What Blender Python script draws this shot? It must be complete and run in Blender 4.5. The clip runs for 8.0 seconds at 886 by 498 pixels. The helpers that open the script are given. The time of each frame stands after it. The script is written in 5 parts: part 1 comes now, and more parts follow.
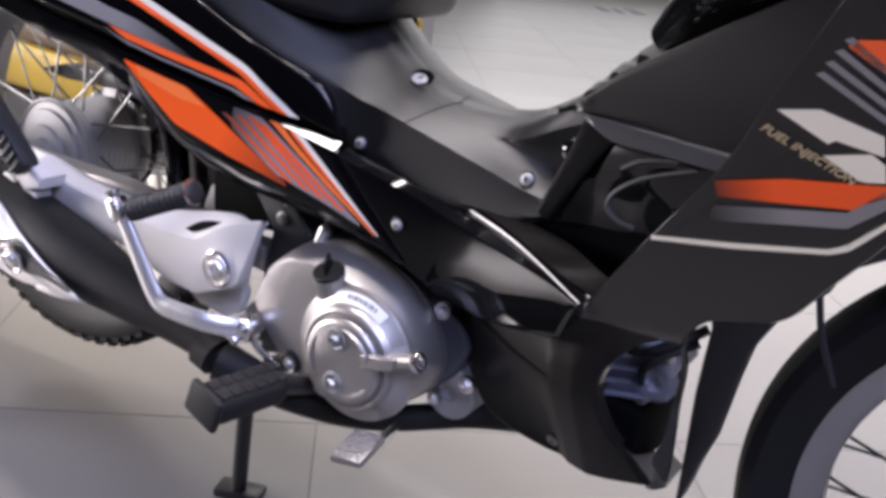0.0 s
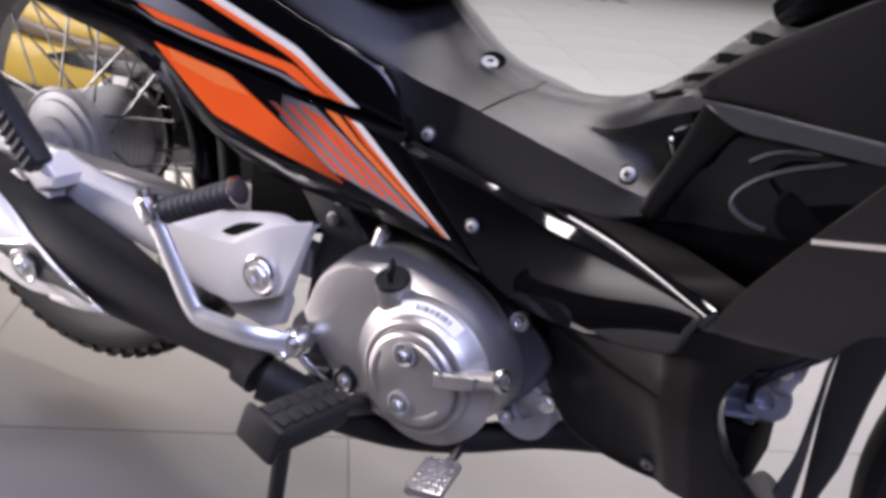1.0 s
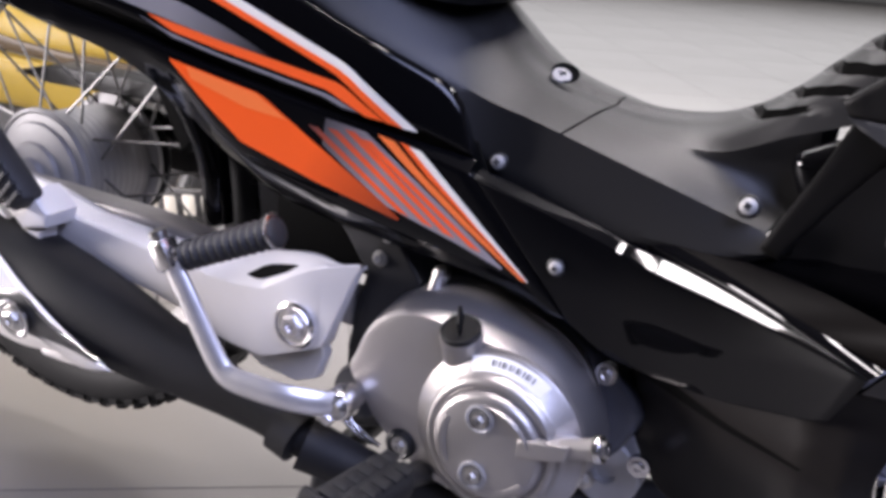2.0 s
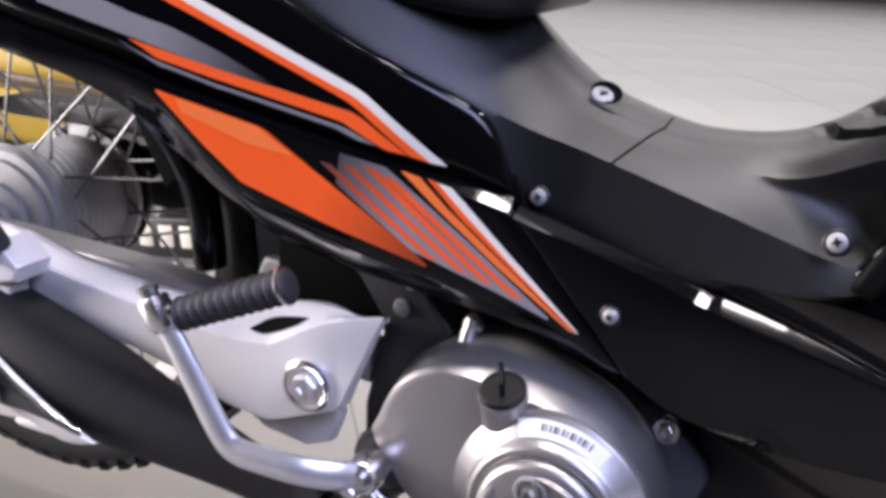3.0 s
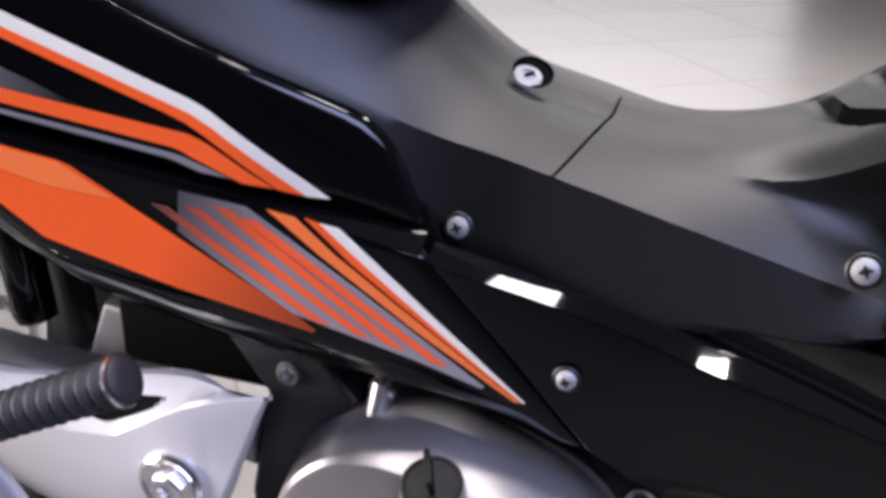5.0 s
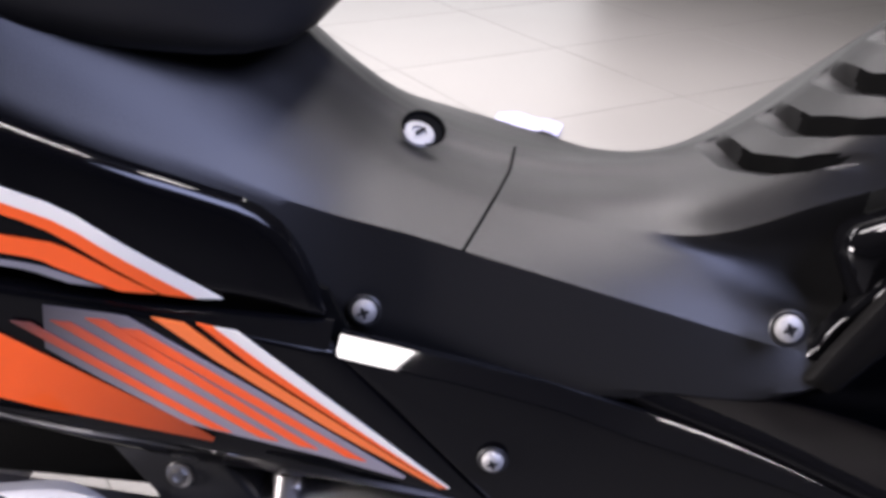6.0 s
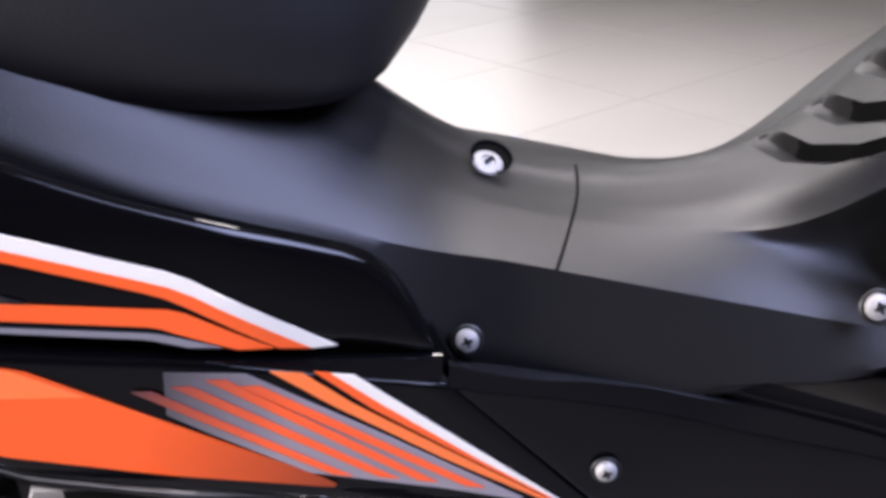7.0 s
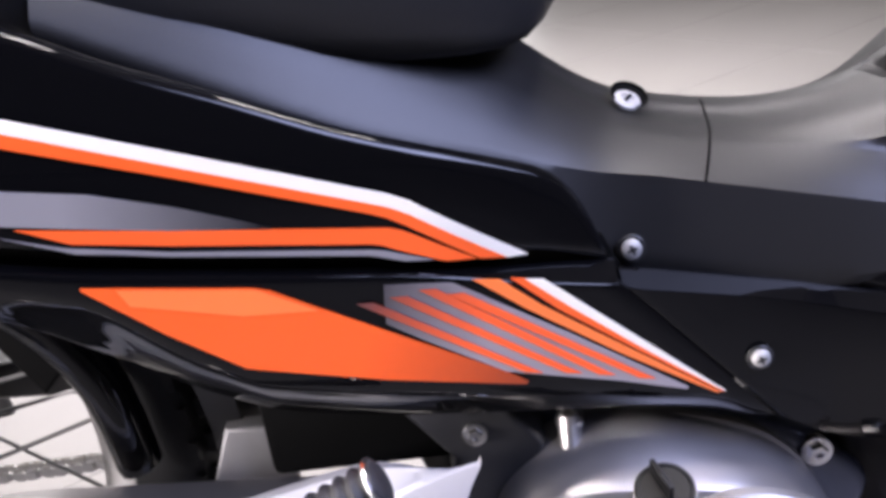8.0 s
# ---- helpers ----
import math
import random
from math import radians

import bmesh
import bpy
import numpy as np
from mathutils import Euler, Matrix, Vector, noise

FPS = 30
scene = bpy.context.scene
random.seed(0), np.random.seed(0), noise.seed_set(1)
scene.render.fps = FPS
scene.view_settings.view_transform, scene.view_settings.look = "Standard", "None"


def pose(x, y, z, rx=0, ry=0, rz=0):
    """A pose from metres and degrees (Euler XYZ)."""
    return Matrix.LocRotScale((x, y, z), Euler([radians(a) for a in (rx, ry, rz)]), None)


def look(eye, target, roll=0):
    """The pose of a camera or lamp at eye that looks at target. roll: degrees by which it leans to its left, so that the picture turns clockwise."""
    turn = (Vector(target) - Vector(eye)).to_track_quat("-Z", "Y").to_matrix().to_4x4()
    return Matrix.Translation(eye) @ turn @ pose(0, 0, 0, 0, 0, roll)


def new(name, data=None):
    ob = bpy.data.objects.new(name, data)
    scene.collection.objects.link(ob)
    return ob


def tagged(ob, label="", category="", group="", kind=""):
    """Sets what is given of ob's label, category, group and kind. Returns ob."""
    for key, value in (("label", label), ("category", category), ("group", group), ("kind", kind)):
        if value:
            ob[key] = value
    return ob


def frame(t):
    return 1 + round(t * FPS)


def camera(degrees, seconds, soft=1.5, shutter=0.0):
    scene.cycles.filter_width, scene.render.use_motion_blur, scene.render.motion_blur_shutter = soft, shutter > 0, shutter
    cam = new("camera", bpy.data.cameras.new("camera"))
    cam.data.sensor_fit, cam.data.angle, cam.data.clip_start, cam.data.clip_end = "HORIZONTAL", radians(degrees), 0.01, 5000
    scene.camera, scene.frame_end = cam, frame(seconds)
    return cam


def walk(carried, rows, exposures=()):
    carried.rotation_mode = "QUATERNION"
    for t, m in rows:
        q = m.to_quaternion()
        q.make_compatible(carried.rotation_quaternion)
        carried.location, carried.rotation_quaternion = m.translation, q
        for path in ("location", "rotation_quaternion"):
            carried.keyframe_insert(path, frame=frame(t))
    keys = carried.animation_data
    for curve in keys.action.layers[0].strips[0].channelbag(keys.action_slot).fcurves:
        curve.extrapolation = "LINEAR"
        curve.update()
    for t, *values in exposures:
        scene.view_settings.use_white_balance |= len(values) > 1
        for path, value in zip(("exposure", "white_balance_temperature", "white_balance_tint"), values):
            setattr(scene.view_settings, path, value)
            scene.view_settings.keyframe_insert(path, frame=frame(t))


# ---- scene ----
cam = camera(48.8, 8.0, soft=3.8)
PATH = [
    (0, (1.1133, -0.8607, 0.7536), (0.6284, -0.0560, 0.4111), 5.79),
    (0.5, (1.0515, -0.8449, 0.7362), (0.5753, -0.0355, 0.3925), 5.97),
    (1, (0.9837, -0.8254, 0.7204), (0.5252, -0.0078, 0.3722), 5.82),
    (1.5, (0.8954, -0.7912, 0.7028), (0.4560, 0.0392, 0.3604), 5.47),
    (1.7, (0.8719, -0.7803, 0.7040), (0.4428, 0.0546, 0.3592), 5.50),
    (3, (0.7567, -0.7000, 0.6965), (0.3702, 0.1582, 0.3585), 3.96),
    (3.5, (0.7250, -0.6539, 0.6889), (0.3564, 0.2076, 0.3397), 3.66),
    (4, (0.6951, -0.5985, 0.6899), (0.3749, 0.2623, 0.2942), 3.75),
    (4.2, (0.6923, -0.5893, 0.6922), (0.3754, 0.2698, 0.2902), 3.49),
    (5.3, (0.6706, -0.5138, 0.7100), (0.4371, 0.3626, 0.2889), 0.98),
    (5.5, (0.6598, -0.5030, 0.7234), (0.4576, 0.3715, 0.2824), 0.95),
    (6, (0.6326, -0.4896, 0.7332), (0.5407, 0.4044, 0.2946), 1.47),
    (6.5, (0.5999, -0.4809, 0.7362), (0.5872, 0.4252, 0.3134), -0.79),
    (7, (0.5709, -0.5028, 0.7398), (0.5262, 0.4055, 0.3240), -4.06),
    (7.5, (0.5342, -0.5503, 0.7421), (0.4642, 0.3617, 0.3381), -6.86),
    (8, (0.4940, -0.5817, 0.7269), (0.4336, 0.3375, 0.3377), -8.55),
]
walk(cam, [(t, look(eye, target, roll)) for t, eye, target, roll in PATH], [(0, -0.28), (1.5, -0.24), (3, -0.23), (4, -0.24), (5.5, -0.26), (6.5, 0.10), (7.2, 0.18), (8, 0.30)])

# ---- light: a closed showroom with ceiling tubes, a bright window side and added lamps ----
world = bpy.data.worlds.new("world")
scene.world = world
world.use_nodes = True
world.node_tree.nodes["Background"].inputs[0].default_value = (0.75, 0.8, 0.9, 1)
world.node_tree.nodes["Background"].inputs[1].default_value = 0.05
scene.view_settings.exposure = 0.0

# The tiles, the walls and the tubes run along U and V; the motorcycle stands askew to them.
U = Vector((0.802, 0.598, 0)).normalized()
V = Vector((-U.y, U.x, 0))
TURN = math.atan2(U.y, U.x)


def room(u, v, z=0.0):
    p = U * u + V * v
    return Vector((p.x, p.y, z))


def area_lamp(name, place, target, sx, sy, watts, colour, spread=180):
    data = bpy.data.lights.new(name, "AREA")
    data.shape, data.size, data.size_y, data.energy, data.color, data.spread = "RECTANGLE", sx, sy, watts, colour, radians(spread)
    ob = new(name, data)
    ob.matrix_world = look(place, target)
    return ob


TUBES = [(-1.6, 2.3), (0.6, 2.3), (2.8, 2.3)]
for tu, tv in TUBES:
    area_lamp("tube_light", room(tu, tv, 2.90), room(tu, tv, 0), 1.9, 0.40, 60, (1.0, 0.955, 0.985)).rotation_euler = (0, 0, TURN)
# added unseen lamps, most of them sized and placed for glints on the chamfers
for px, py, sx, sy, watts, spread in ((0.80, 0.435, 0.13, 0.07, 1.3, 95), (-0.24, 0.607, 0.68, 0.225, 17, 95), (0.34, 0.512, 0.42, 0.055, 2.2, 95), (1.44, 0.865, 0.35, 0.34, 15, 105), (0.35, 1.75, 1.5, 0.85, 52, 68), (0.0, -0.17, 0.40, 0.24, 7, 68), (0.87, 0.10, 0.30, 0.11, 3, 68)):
    area_lamp("added_ceiling_lamp", (px, py, 2.90), (px, py, 0), sx, sy, watts, (1.0, 0.925, 0.945), spread).rotation_euler = (0, 0, 0)
# added, with no window there: bluish sheen on the saddle, then light on silver and decals
area_lamp("added_blue_lamp", (2.2, -1.2, 2.6), (0.5, -0.1, 0.6), 2.2, 1.6, 42, (0.54, 0.59, 0.98), 80)
area_lamp("added_side_lamp", (-3.3, -1.6, 1.05), (0.45, -0.1, 0.6), 1.6, 1.0, 74, (1.0, 0.92, 0.955), 80)
area_lamp("back_window_light", room(1.6, 8.1, 1.6), room(0.9, -1.0, 0.8), 11.0, 2.4, 175, (1.0, 0.965, 0.995))


# ---- materials ----
def material(name, colour, rough=0.5, metal=0.0, coat=0.0, spec=0.5, grain=0.0, grain_size=300.0, stain=0.0, stain_size=8.0, rough_var=0.0, emit=0.0):
    m = bpy.data.materials.new(name)
    m.use_nodes = True
    nt = m.node_tree
    b = nt.nodes["Principled BSDF"]
    b.inputs["Base Color"].default_value = (*colour, 1)
    b.inputs["Roughness"].default_value = rough
    b.inputs["Metallic"].default_value = metal
    b.inputs["Coat Weight"].default_value = coat
    b.inputs["Coat Roughness"].default_value = 0.04
    b.inputs["Specular IOR Level"].default_value = spec
    co = nt.nodes.new("ShaderNodeTexCoord")
    if stain > 0 or rough_var > 0:
        n = nt.nodes.new("ShaderNodeTexNoise")
        n.inputs["Scale"].default_value, n.inputs["Detail"].default_value, n.inputs["Roughness"].default_value = stain_size, 6, 0.6
        nt.links.new(co.outputs["Object"], n.inputs["Vector"])
        if stain > 0:
            r = nt.nodes.new("ShaderNodeMapRange")
            r.inputs["From Min"].default_value, r.inputs["From Max"].default_value = 0.3, 0.7
            r.inputs["To Min"].default_value, r.inputs["To Max"].default_value = 1 - stain, 1 + stain * 0.4
            nt.links.new(n.outputs["Fac"], r.inputs["Value"])
            mul = nt.nodes.new("ShaderNodeVectorMath")
            mul.operation = "SCALE"
            mul.inputs[0].default_value = colour
            nt.links.new(r.outputs["Result"], mul.inputs["Scale"])
            nt.links.new(mul.outputs["Vector"], b.inputs["Base Color"])
        if rough_var > 0:
            q = nt.nodes.new("ShaderNodeMapRange")
            q.inputs["To Min"].default_value, q.inputs["To Max"].default_value = max(0.02, rough - rough_var), rough + rough_var
            nt.links.new(n.outputs["Fac"], q.inputs["Value"])
            nt.links.new(q.outputs["Result"], b.inputs["Roughness"])
    if grain > 0:
        g = nt.nodes.new("ShaderNodeTexNoise")
        g.inputs["Scale"].default_value, g.inputs["Detail"].default_value = grain_size, 3
        nt.links.new(co.outputs["Object"], g.inputs["Vector"])
        bump = nt.nodes.new("ShaderNodeBump")
        bump.inputs["Strength"].default_value, bump.inputs["Distance"].default_value = grain, 0.001
        nt.links.new(g.outputs["Fac"], bump.inputs["Height"])
        nt.links.new(bump.outputs["Normal"], b.inputs["Normal"])
    if emit > 0:
        b.inputs["Emission Color"].default_value = (*colour, 1)
        b.inputs["Emission Strength"].default_value = emit
    return m


GLOSS = material("gloss_black_paint", (0.0025, 0.0025, 0.003), 0.12, coat=0.62, spec=0.0, grain=0.02, grain_size=60, rough_var=0.04)
MATTE = material("matte_black_plastic", (0.007, 0.0068, 0.007), 0.41, spec=0.50, grain=0.18, grain_size=1400, stain=0.12, stain_size=14)
# the matte plastic again, darkened and dulled to imitate shade on the leg shield
SHIELD = material("shaded_matte_plastic", (0.0045, 0.0042, 0.0041), 0.46, spec=0.16, grain=0.18, grain_size=1400, stain=0.12, stain_size=14)
# dark lip plastic, greyed to imitate light on its upward face
LIP_GREY = material("lit_grey_plastic", (0.045, 0.042, 0.042), 0.5, spec=0.3, stain=0.2, stain_size=30)
FAIRING = material("dark_painted_plastic", (0.0125, 0.0105, 0.009), 0.26, coat=0.9, spec=0.1, grain=0.03, grain_size=300, stain=0.15, stain_size=12)
VINYL = material("seat_vinyl", (0.009, 0.009, 0.010), 0.46, grain=0.22, grain_size=700, stain=0.1)
ORANGE = material("orange_decal", (0.94, 0.120, 0.020), 0.3, coat=0.4, stain=0.06, stain_size=10)
ORANGE_PALE = material("pale_orange_decal", (0.94, 0.20, 0.045), 0.3, coat=0.4, stain=0.06, stain_size=10)
WHITE_DECAL = material("white_decal", (0.84, 0.79, 0.68), 0.25, coat=0.7, stain=0.04)
GREY_DECAL = material("grey_decal", (0.22, 0.21, 0.22), 0.25, coat=0.8, stain=0.06)
GOLD_DECAL = material("gold_decal", (0.55, 0.42, 0.25), 0.3, coat=0.6, stain=0.05)
ALLOY = material("bright_silver_paint", (0.70, 0.678, 0.668), 0.38, metal=0.2, grain=0.05, grain_size=900, stain=0.06, stain_size=12, rough_var=0.06)
EXHAUST = material("heatproof_black_paint", (0.010, 0.0095, 0.0095), 0.62, spec=0.3, grain=0.25, grain_size=900, stain=0.2, stain_size=20)
SILVER = material("silver_painted_alloy", (0.395, 0.378, 0.368), 0.39, metal=0.84, grain=0.06, grain_size=900, stain=0.08, stain_size=12, rough_var=0.08)
BLUED = material("dark_engine_alloy", (0.085, 0.09, 0.115), 0.4, metal=0.5, grain=0.2, grain_size=700, stain=0.2, stain_size=20)
HEAD = material("bluish_engine_alloy", (0.56, 0.57, 0.68), 0.38, metal=0.6, grain=0.2, grain_size=600, stain=0.2, stain_size=30)
CAST = material("cast_alloy", (0.42, 0.415, 0.42), 0.56, metal=0.45, grain=0.25, grain_size=700, stain=0.15, stain_size=20)
CHROME = material("chrome", (0.80, 0.78, 0.78), 0.24, metal=1.0, grain=0.03, grain_size=200, rough_var=0.06)
SATIN = material("satin_chrome", (0.74, 0.72, 0.72), 0.36, metal=0.75, grain=0.03, grain_size=400, stain=0.08, stain_size=30, rough_var=0.06)
STEEL = material("zinc_steel", (0.55, 0.54, 0.52), 0.3, metal=1.0, stain=0.15, stain_size=60, grain=0.05)
SCREW = material("dull_zinc", (0.38, 0.372, 0.365), 0.55, metal=0.4, stain=0.3, stain_size=90, grain=0.2, grain_size=900)
SPOKE = material("spoke_wire", (0.20, 0.197, 0.195), 0.5, metal=0.8, stain=0.15, stain_size=40)
RIM = material("dull_silver_rim", (0.24, 0.235, 0.23), 0.36, metal=0.8, stain=0.15, stain_size=25)
OILCAP = material("black_moulded_plastic", (0.006, 0.006, 0.006), 0.5, spec=0.25, grain=0.1, grain_size=900)
RUBBER = material("black_rubber", (0.018, 0.018, 0.02), 0.6, grain=0.3, grain_size=600, stain=0.15, stain_size=20)
TYRE = material("tyre_rubber", (0.009, 0.009, 0.0095), 0.65, spec=0.3, grain=0.3, grain_size=500, stain=0.2, stain_size=25)
BLACK = material("black_satin_metal", (0.012, 0.012, 0.013), 0.42, grain=0.1, grain_size=500, stain=0.15, stain_size=20)
# near black for inner parts and for shade painted into slots, gaps and holes
DARK = material("black_plastic_and_shade", (0.003, 0.003, 0.003), 0.8, spec=0.05, stain=0.2)
TILE = material("cream_floor_tile", (0.171, 0.164, 0.156), 0.30, grain=0.02, grain_size=30, stain=0.06, stain_size=2.5, rough_var=0.06)
GROUT = material("grey_grout", (0.09, 0.085, 0.08), 0.32, stain=0.2, stain_size=30)
WALL = material("white_wall_paint", (0.82, 0.82, 0.82), 0.6, grain=0.05, grain_size=150, stain=0.03, stain_size=1.5)
YELLOW = material("yellow_paint", (0.62, 0.42, 0.05), 0.3, coat=0.6, stain=0.2, stain_size=5)
BELLY = material("dark_satin_plastic", (0.0085, 0.0072, 0.0064), 0.46, coat=0.03, spec=0.17, grain=0.04, grain_size=300, stain=0.12, stain_size=12)
WING = material("dark_moulded_plastic", (0.0040, 0.0034, 0.0031), 0.5, spec=0.04, grain=0.04, grain_size=400, stain=0.12, stain_size=14)
BROWN = material("brown_plastic", (0.12, 0.08, 0.04), 0.5, stain=0.2)
SHADE_WALL = material("dark_unseen_wall", (0.07, 0.07, 0.075), 0.6, stain=0.2, stain_size=1.5)
CEIL = material("grey_ceiling", (0.30, 0.30, 0.30), 0.8, stain=0.1, stain_size=1.0)
PAPER = material("lavender_paper", (0.25, 0.25, 0.38), 0.7, stain=0.1, stain_size=20)
STICKER = material("white_sticker", (0.8, 0.8, 0.78), 0.4, stain=0.04)
INK = material("grey_ink", (0.10, 0.10, 0.11), 0.5, stain=0.05)


def gradient(name, c0, c1, p0, p1, rough=0.15, coat=1.0, streak=0.0):
    """A printed film whose ink runs from one colour to another between two points."""
    m = material(name, c0, rough, coat=coat, spec=0.0)
    nt = m.node_tree
    b = nt.nodes["Principled BSDF"]
    co = nt.nodes.new("ShaderNodeTexCoord")
    d = Vector(p1) - Vector(p0)
    sub = nt.nodes.new("ShaderNodeVectorMath")
    sub.operation = "SUBTRACT"
    sub.inputs[1].default_value = p0
    dot = nt.nodes.new("ShaderNodeVectorMath")
    dot.operation = "DOT_PRODUCT"
    dot.inputs[1].default_value = d / d.length_squared
    noise_node = nt.nodes.new("ShaderNodeTexNoise")
    noise_node.inputs["Scale"].default_value = 90
    add = nt.nodes.new("ShaderNodeMath")
    add.operation = "MULTIPLY_ADD"
    add.inputs[1].default_value = streak
    ramp = nt.nodes.new("ShaderNodeValToRGB")
    ramp.color_ramp.elements[0].color, ramp.color_ramp.elements[1].color = (*c0, 1), (*c1, 1)
    nt.links.new(co.outputs["Object"], sub.inputs[0])
    nt.links.new(sub.outputs["Vector"], dot.inputs[0])
    nt.links.new(co.outputs["Object"], noise_node.inputs["Vector"])
    nt.links.new(noise_node.outputs["Fac"], add.inputs[0])
    nt.links.new(dot.outputs["Value"], add.inputs[2])
    nt.links.new(add.outputs["Value"], ramp.inputs["Fac"])
    nt.links.new(ramp.outputs["Color"], b.inputs["Base Color"])
    return m


FLASH = gradient("orange_fade_decal", (0.94, 0.120, 0.020), (0.16, 0.03, 0.012), (0.425, -0.17, 0.503), (0.515, -0.16, 0.462), streak=0.05)
FIELD = gradient("grey_fade_decal", (0.012, 0.011, 0.012), (0.30, 0.27, 0.28), (0.424, -0.17, 0.532), (0.488, -0.16, 0.494), streak=0.10)
TAIL_FADE = gradient("tail_fade_decal", (0.012, 0.011, 0.012), (0.24, 0.23, 0.235), (0.385, -0.17, 0.585), (0.300, -0.18, 0.598), streak=0.08)
STRIPE_FADE = gradient("red_fade_decal", (0.06, 0.04, 0.04), (0.90, 0.12, 0.03), (0.428, -0.17, 0.533), (0.482, -0.16, 0.497), streak=0.12)
FRONT_FADE = gradient("front_orange_fade_decal", (0.03, 0.012, 0.008), (0.88, 0.10, 0.012), (0.944, -0.25, 0.595), (0.985, -0.26, 0.605), streak=0.1)
FRONT_GREY = gradient("front_grey_fade_decal", (0.015, 0.013, 0.012), (0.22, 0.21, 0.22), (0.944, -0.25, 0.575), (0.995, -0.26, 0.585), streak=0.1)


# ---- building helpers ----
def spline(points, n, closed=False):
    """n+1 points, evenly spaced, on a smooth curve through the given points."""
    p = [np.array(q, float) for q in points]
    if len(p) == 2:
        return [p[0] + (p[1] - p[0]) * i / n for i in range(n + 1)]
    ext = [p[-1], *p, p[0], p[1]] if closed else [2 * p[0] - p[1], *p, 2 * p[-1] - p[-2]]
    fine = []
    for i in range(1, len(ext) - 2):
        a, b, c, d = ext[i - 1 : i + 3]
        for k in range(16):
            s = k / 16
            fine.append(0.5 * (2 * b + (c - a) * s + (2 * a - 5 * b + 4 * c - d) * s * s + (3 * b - a - 3 * c + d) * s**3))
    fine.append(np.array(ext[-2], float))
    run = np.r_[0, np.cumsum([np.linalg.norm(fine[i + 1] - fine[i]) for i in range(len(fine) - 1)])]
    at = np.linspace(0, run[-1], n + 1)
    arr = np.array(fine)
    return list(np.stack([np.interp(at, run, arr[:, k]) for k in range(arr.shape[1])], 1))


def straight(points, n):
    arr = np.array(points, float)
    run = np.r_[0, np.cumsum(np.linalg.norm(np.diff(arr, axis=0), axis=1))]
    at = np.linspace(0, run[-1], n + 1)
    return list(np.stack([np.interp(at, run, arr[:, k]) for k in range(arr.shape[1])], 1))


def smoothstep(a, b, x):
    t = min(1.0, max(0.0, (x - a) / (b - a)))
    return t * t * (3 - 2 * t)


def link(name, me, mat, parent=None, label=""):
    me.materials.append(mat)
    ob = new(name, me)
    if parent is not None:
        ob.parent = parent
        ob.matrix_parent_inverse = Matrix.Translation(-Vector(WORLD_OF.get(parent.name, (0, 0, 0))))
    if label:
        tagged(ob, label)
    return ob


WORLD_OF = {}


def thing(name, place, label, category, **more):
    ob = new(name)
    ob.location = place
    ob.empty_display_size = 0.1
    WORLD_OF[ob.name] = tuple(place)
    return tagged(ob, label, category, **more)


def mesh(name, verts, faces, mat, parent=None, label="", sharp=38, smooth=True):
    me = bpy.data.meshes.new(name)
    me.from_pydata([tuple(map(float, v)) for v in verts], [], faces)
    me.validate()
    bm = bmesh.new()
    bm.from_mesh(me)
    bmesh.ops.recalc_face_normals(bm, faces=bm.faces)
    bm.to_mesh(me)
    bm.free()
    if smooth:
        me.polygons.foreach_set("use_smooth", [True] * len(me.polygons))
        me.set_sharp_from_angle(angle=radians(sharp))
    return link(name, me, mat, parent, label)


def part(name, bm, mat, parent=None, label="", smooth=True, sharp=38):
    me = bpy.data.meshes.new(name)
    bmesh.ops.recalc_face_normals(bm, faces=bm.faces)
    bm.to_mesh(me)
    bm.free()
    if smooth:
        me.polygons.foreach_set("use_smooth", [True] * len(me.polygons))
        me.set_sharp_from_angle(angle=radians(sharp))
    return link(name, me, mat, parent, label)


def panel(name, a, b, surf, mat, parent, nu=40, nv=12, th=0.004, edge=0.004, off=0.0, label="", side=1, curve=spline, end=0.003):
    """A moulded panel between two edge curves in (x, z), lying on the surface y = surf(x, z). side -1: its mirror image."""
    pa, pb = curve(a, nu), curve(b, nu)
    length = sum(np.linalg.norm(pa[i + 1] - pa[i]) for i in range(nu))
    front, back = [], []
    for i in range(nu + 1):
        for j in range(nv + 1):
            t = 0.5 - 0.5 * math.cos(math.pi * j / nv) if nv > 3 else j / nv
            p = pa[i] + (pb[i] - pa[i]) * t
            y = surf(p[0], p[1]) - off
            drop = 0.0
            for d, e in ((min(t, 1 - t) * np.linalg.norm(pb[i] - pa[i]), edge), (min(i, nu - i) / nu * length, min(end, edge))):
                if e > 0 and d < e:
                    drop += e * (1 - math.sqrt(max(0.0, 1 - (1 - d / e) ** 2)))
            front.append((p[0], side * (y + drop), p[1]))
            back.append((p[0], side * (y + edge + th), p[1]))
    w, n = nv + 1, (nu + 1) * (nv + 1)
    faces = []
    for i in range(nu):
        for j in range(nv):
            q = (i * w + j, (i + 1) * w + j, (i + 1) * w + j + 1, i * w + j + 1)
            faces += [q, tuple(k + n for k in reversed(q))]
    rim = [i * w for i in range(nu + 1)] + [nu * w + j for j in range(1, w)] + [i * w + nv for i in range(nu - 1, -1, -1)] + [j for j in range(nv - 1, 0, -1)]
    for k in range(len(rim)):
        p, q = rim[k], rim[(k + 1) % len(rim)]
        faces.append((p, q, q + n, p + n))
    return mesh(name, front + back, faces, mat, parent, label)


def decal(name, a, b, surf, mat, parent, nu=32, nv=5, label="", curve=straight, off=0.0012):
    return panel(name, a, b, surf, mat, parent, nu, nv, th=0.0006, edge=0.0, off=off, label=label, curve=curve)


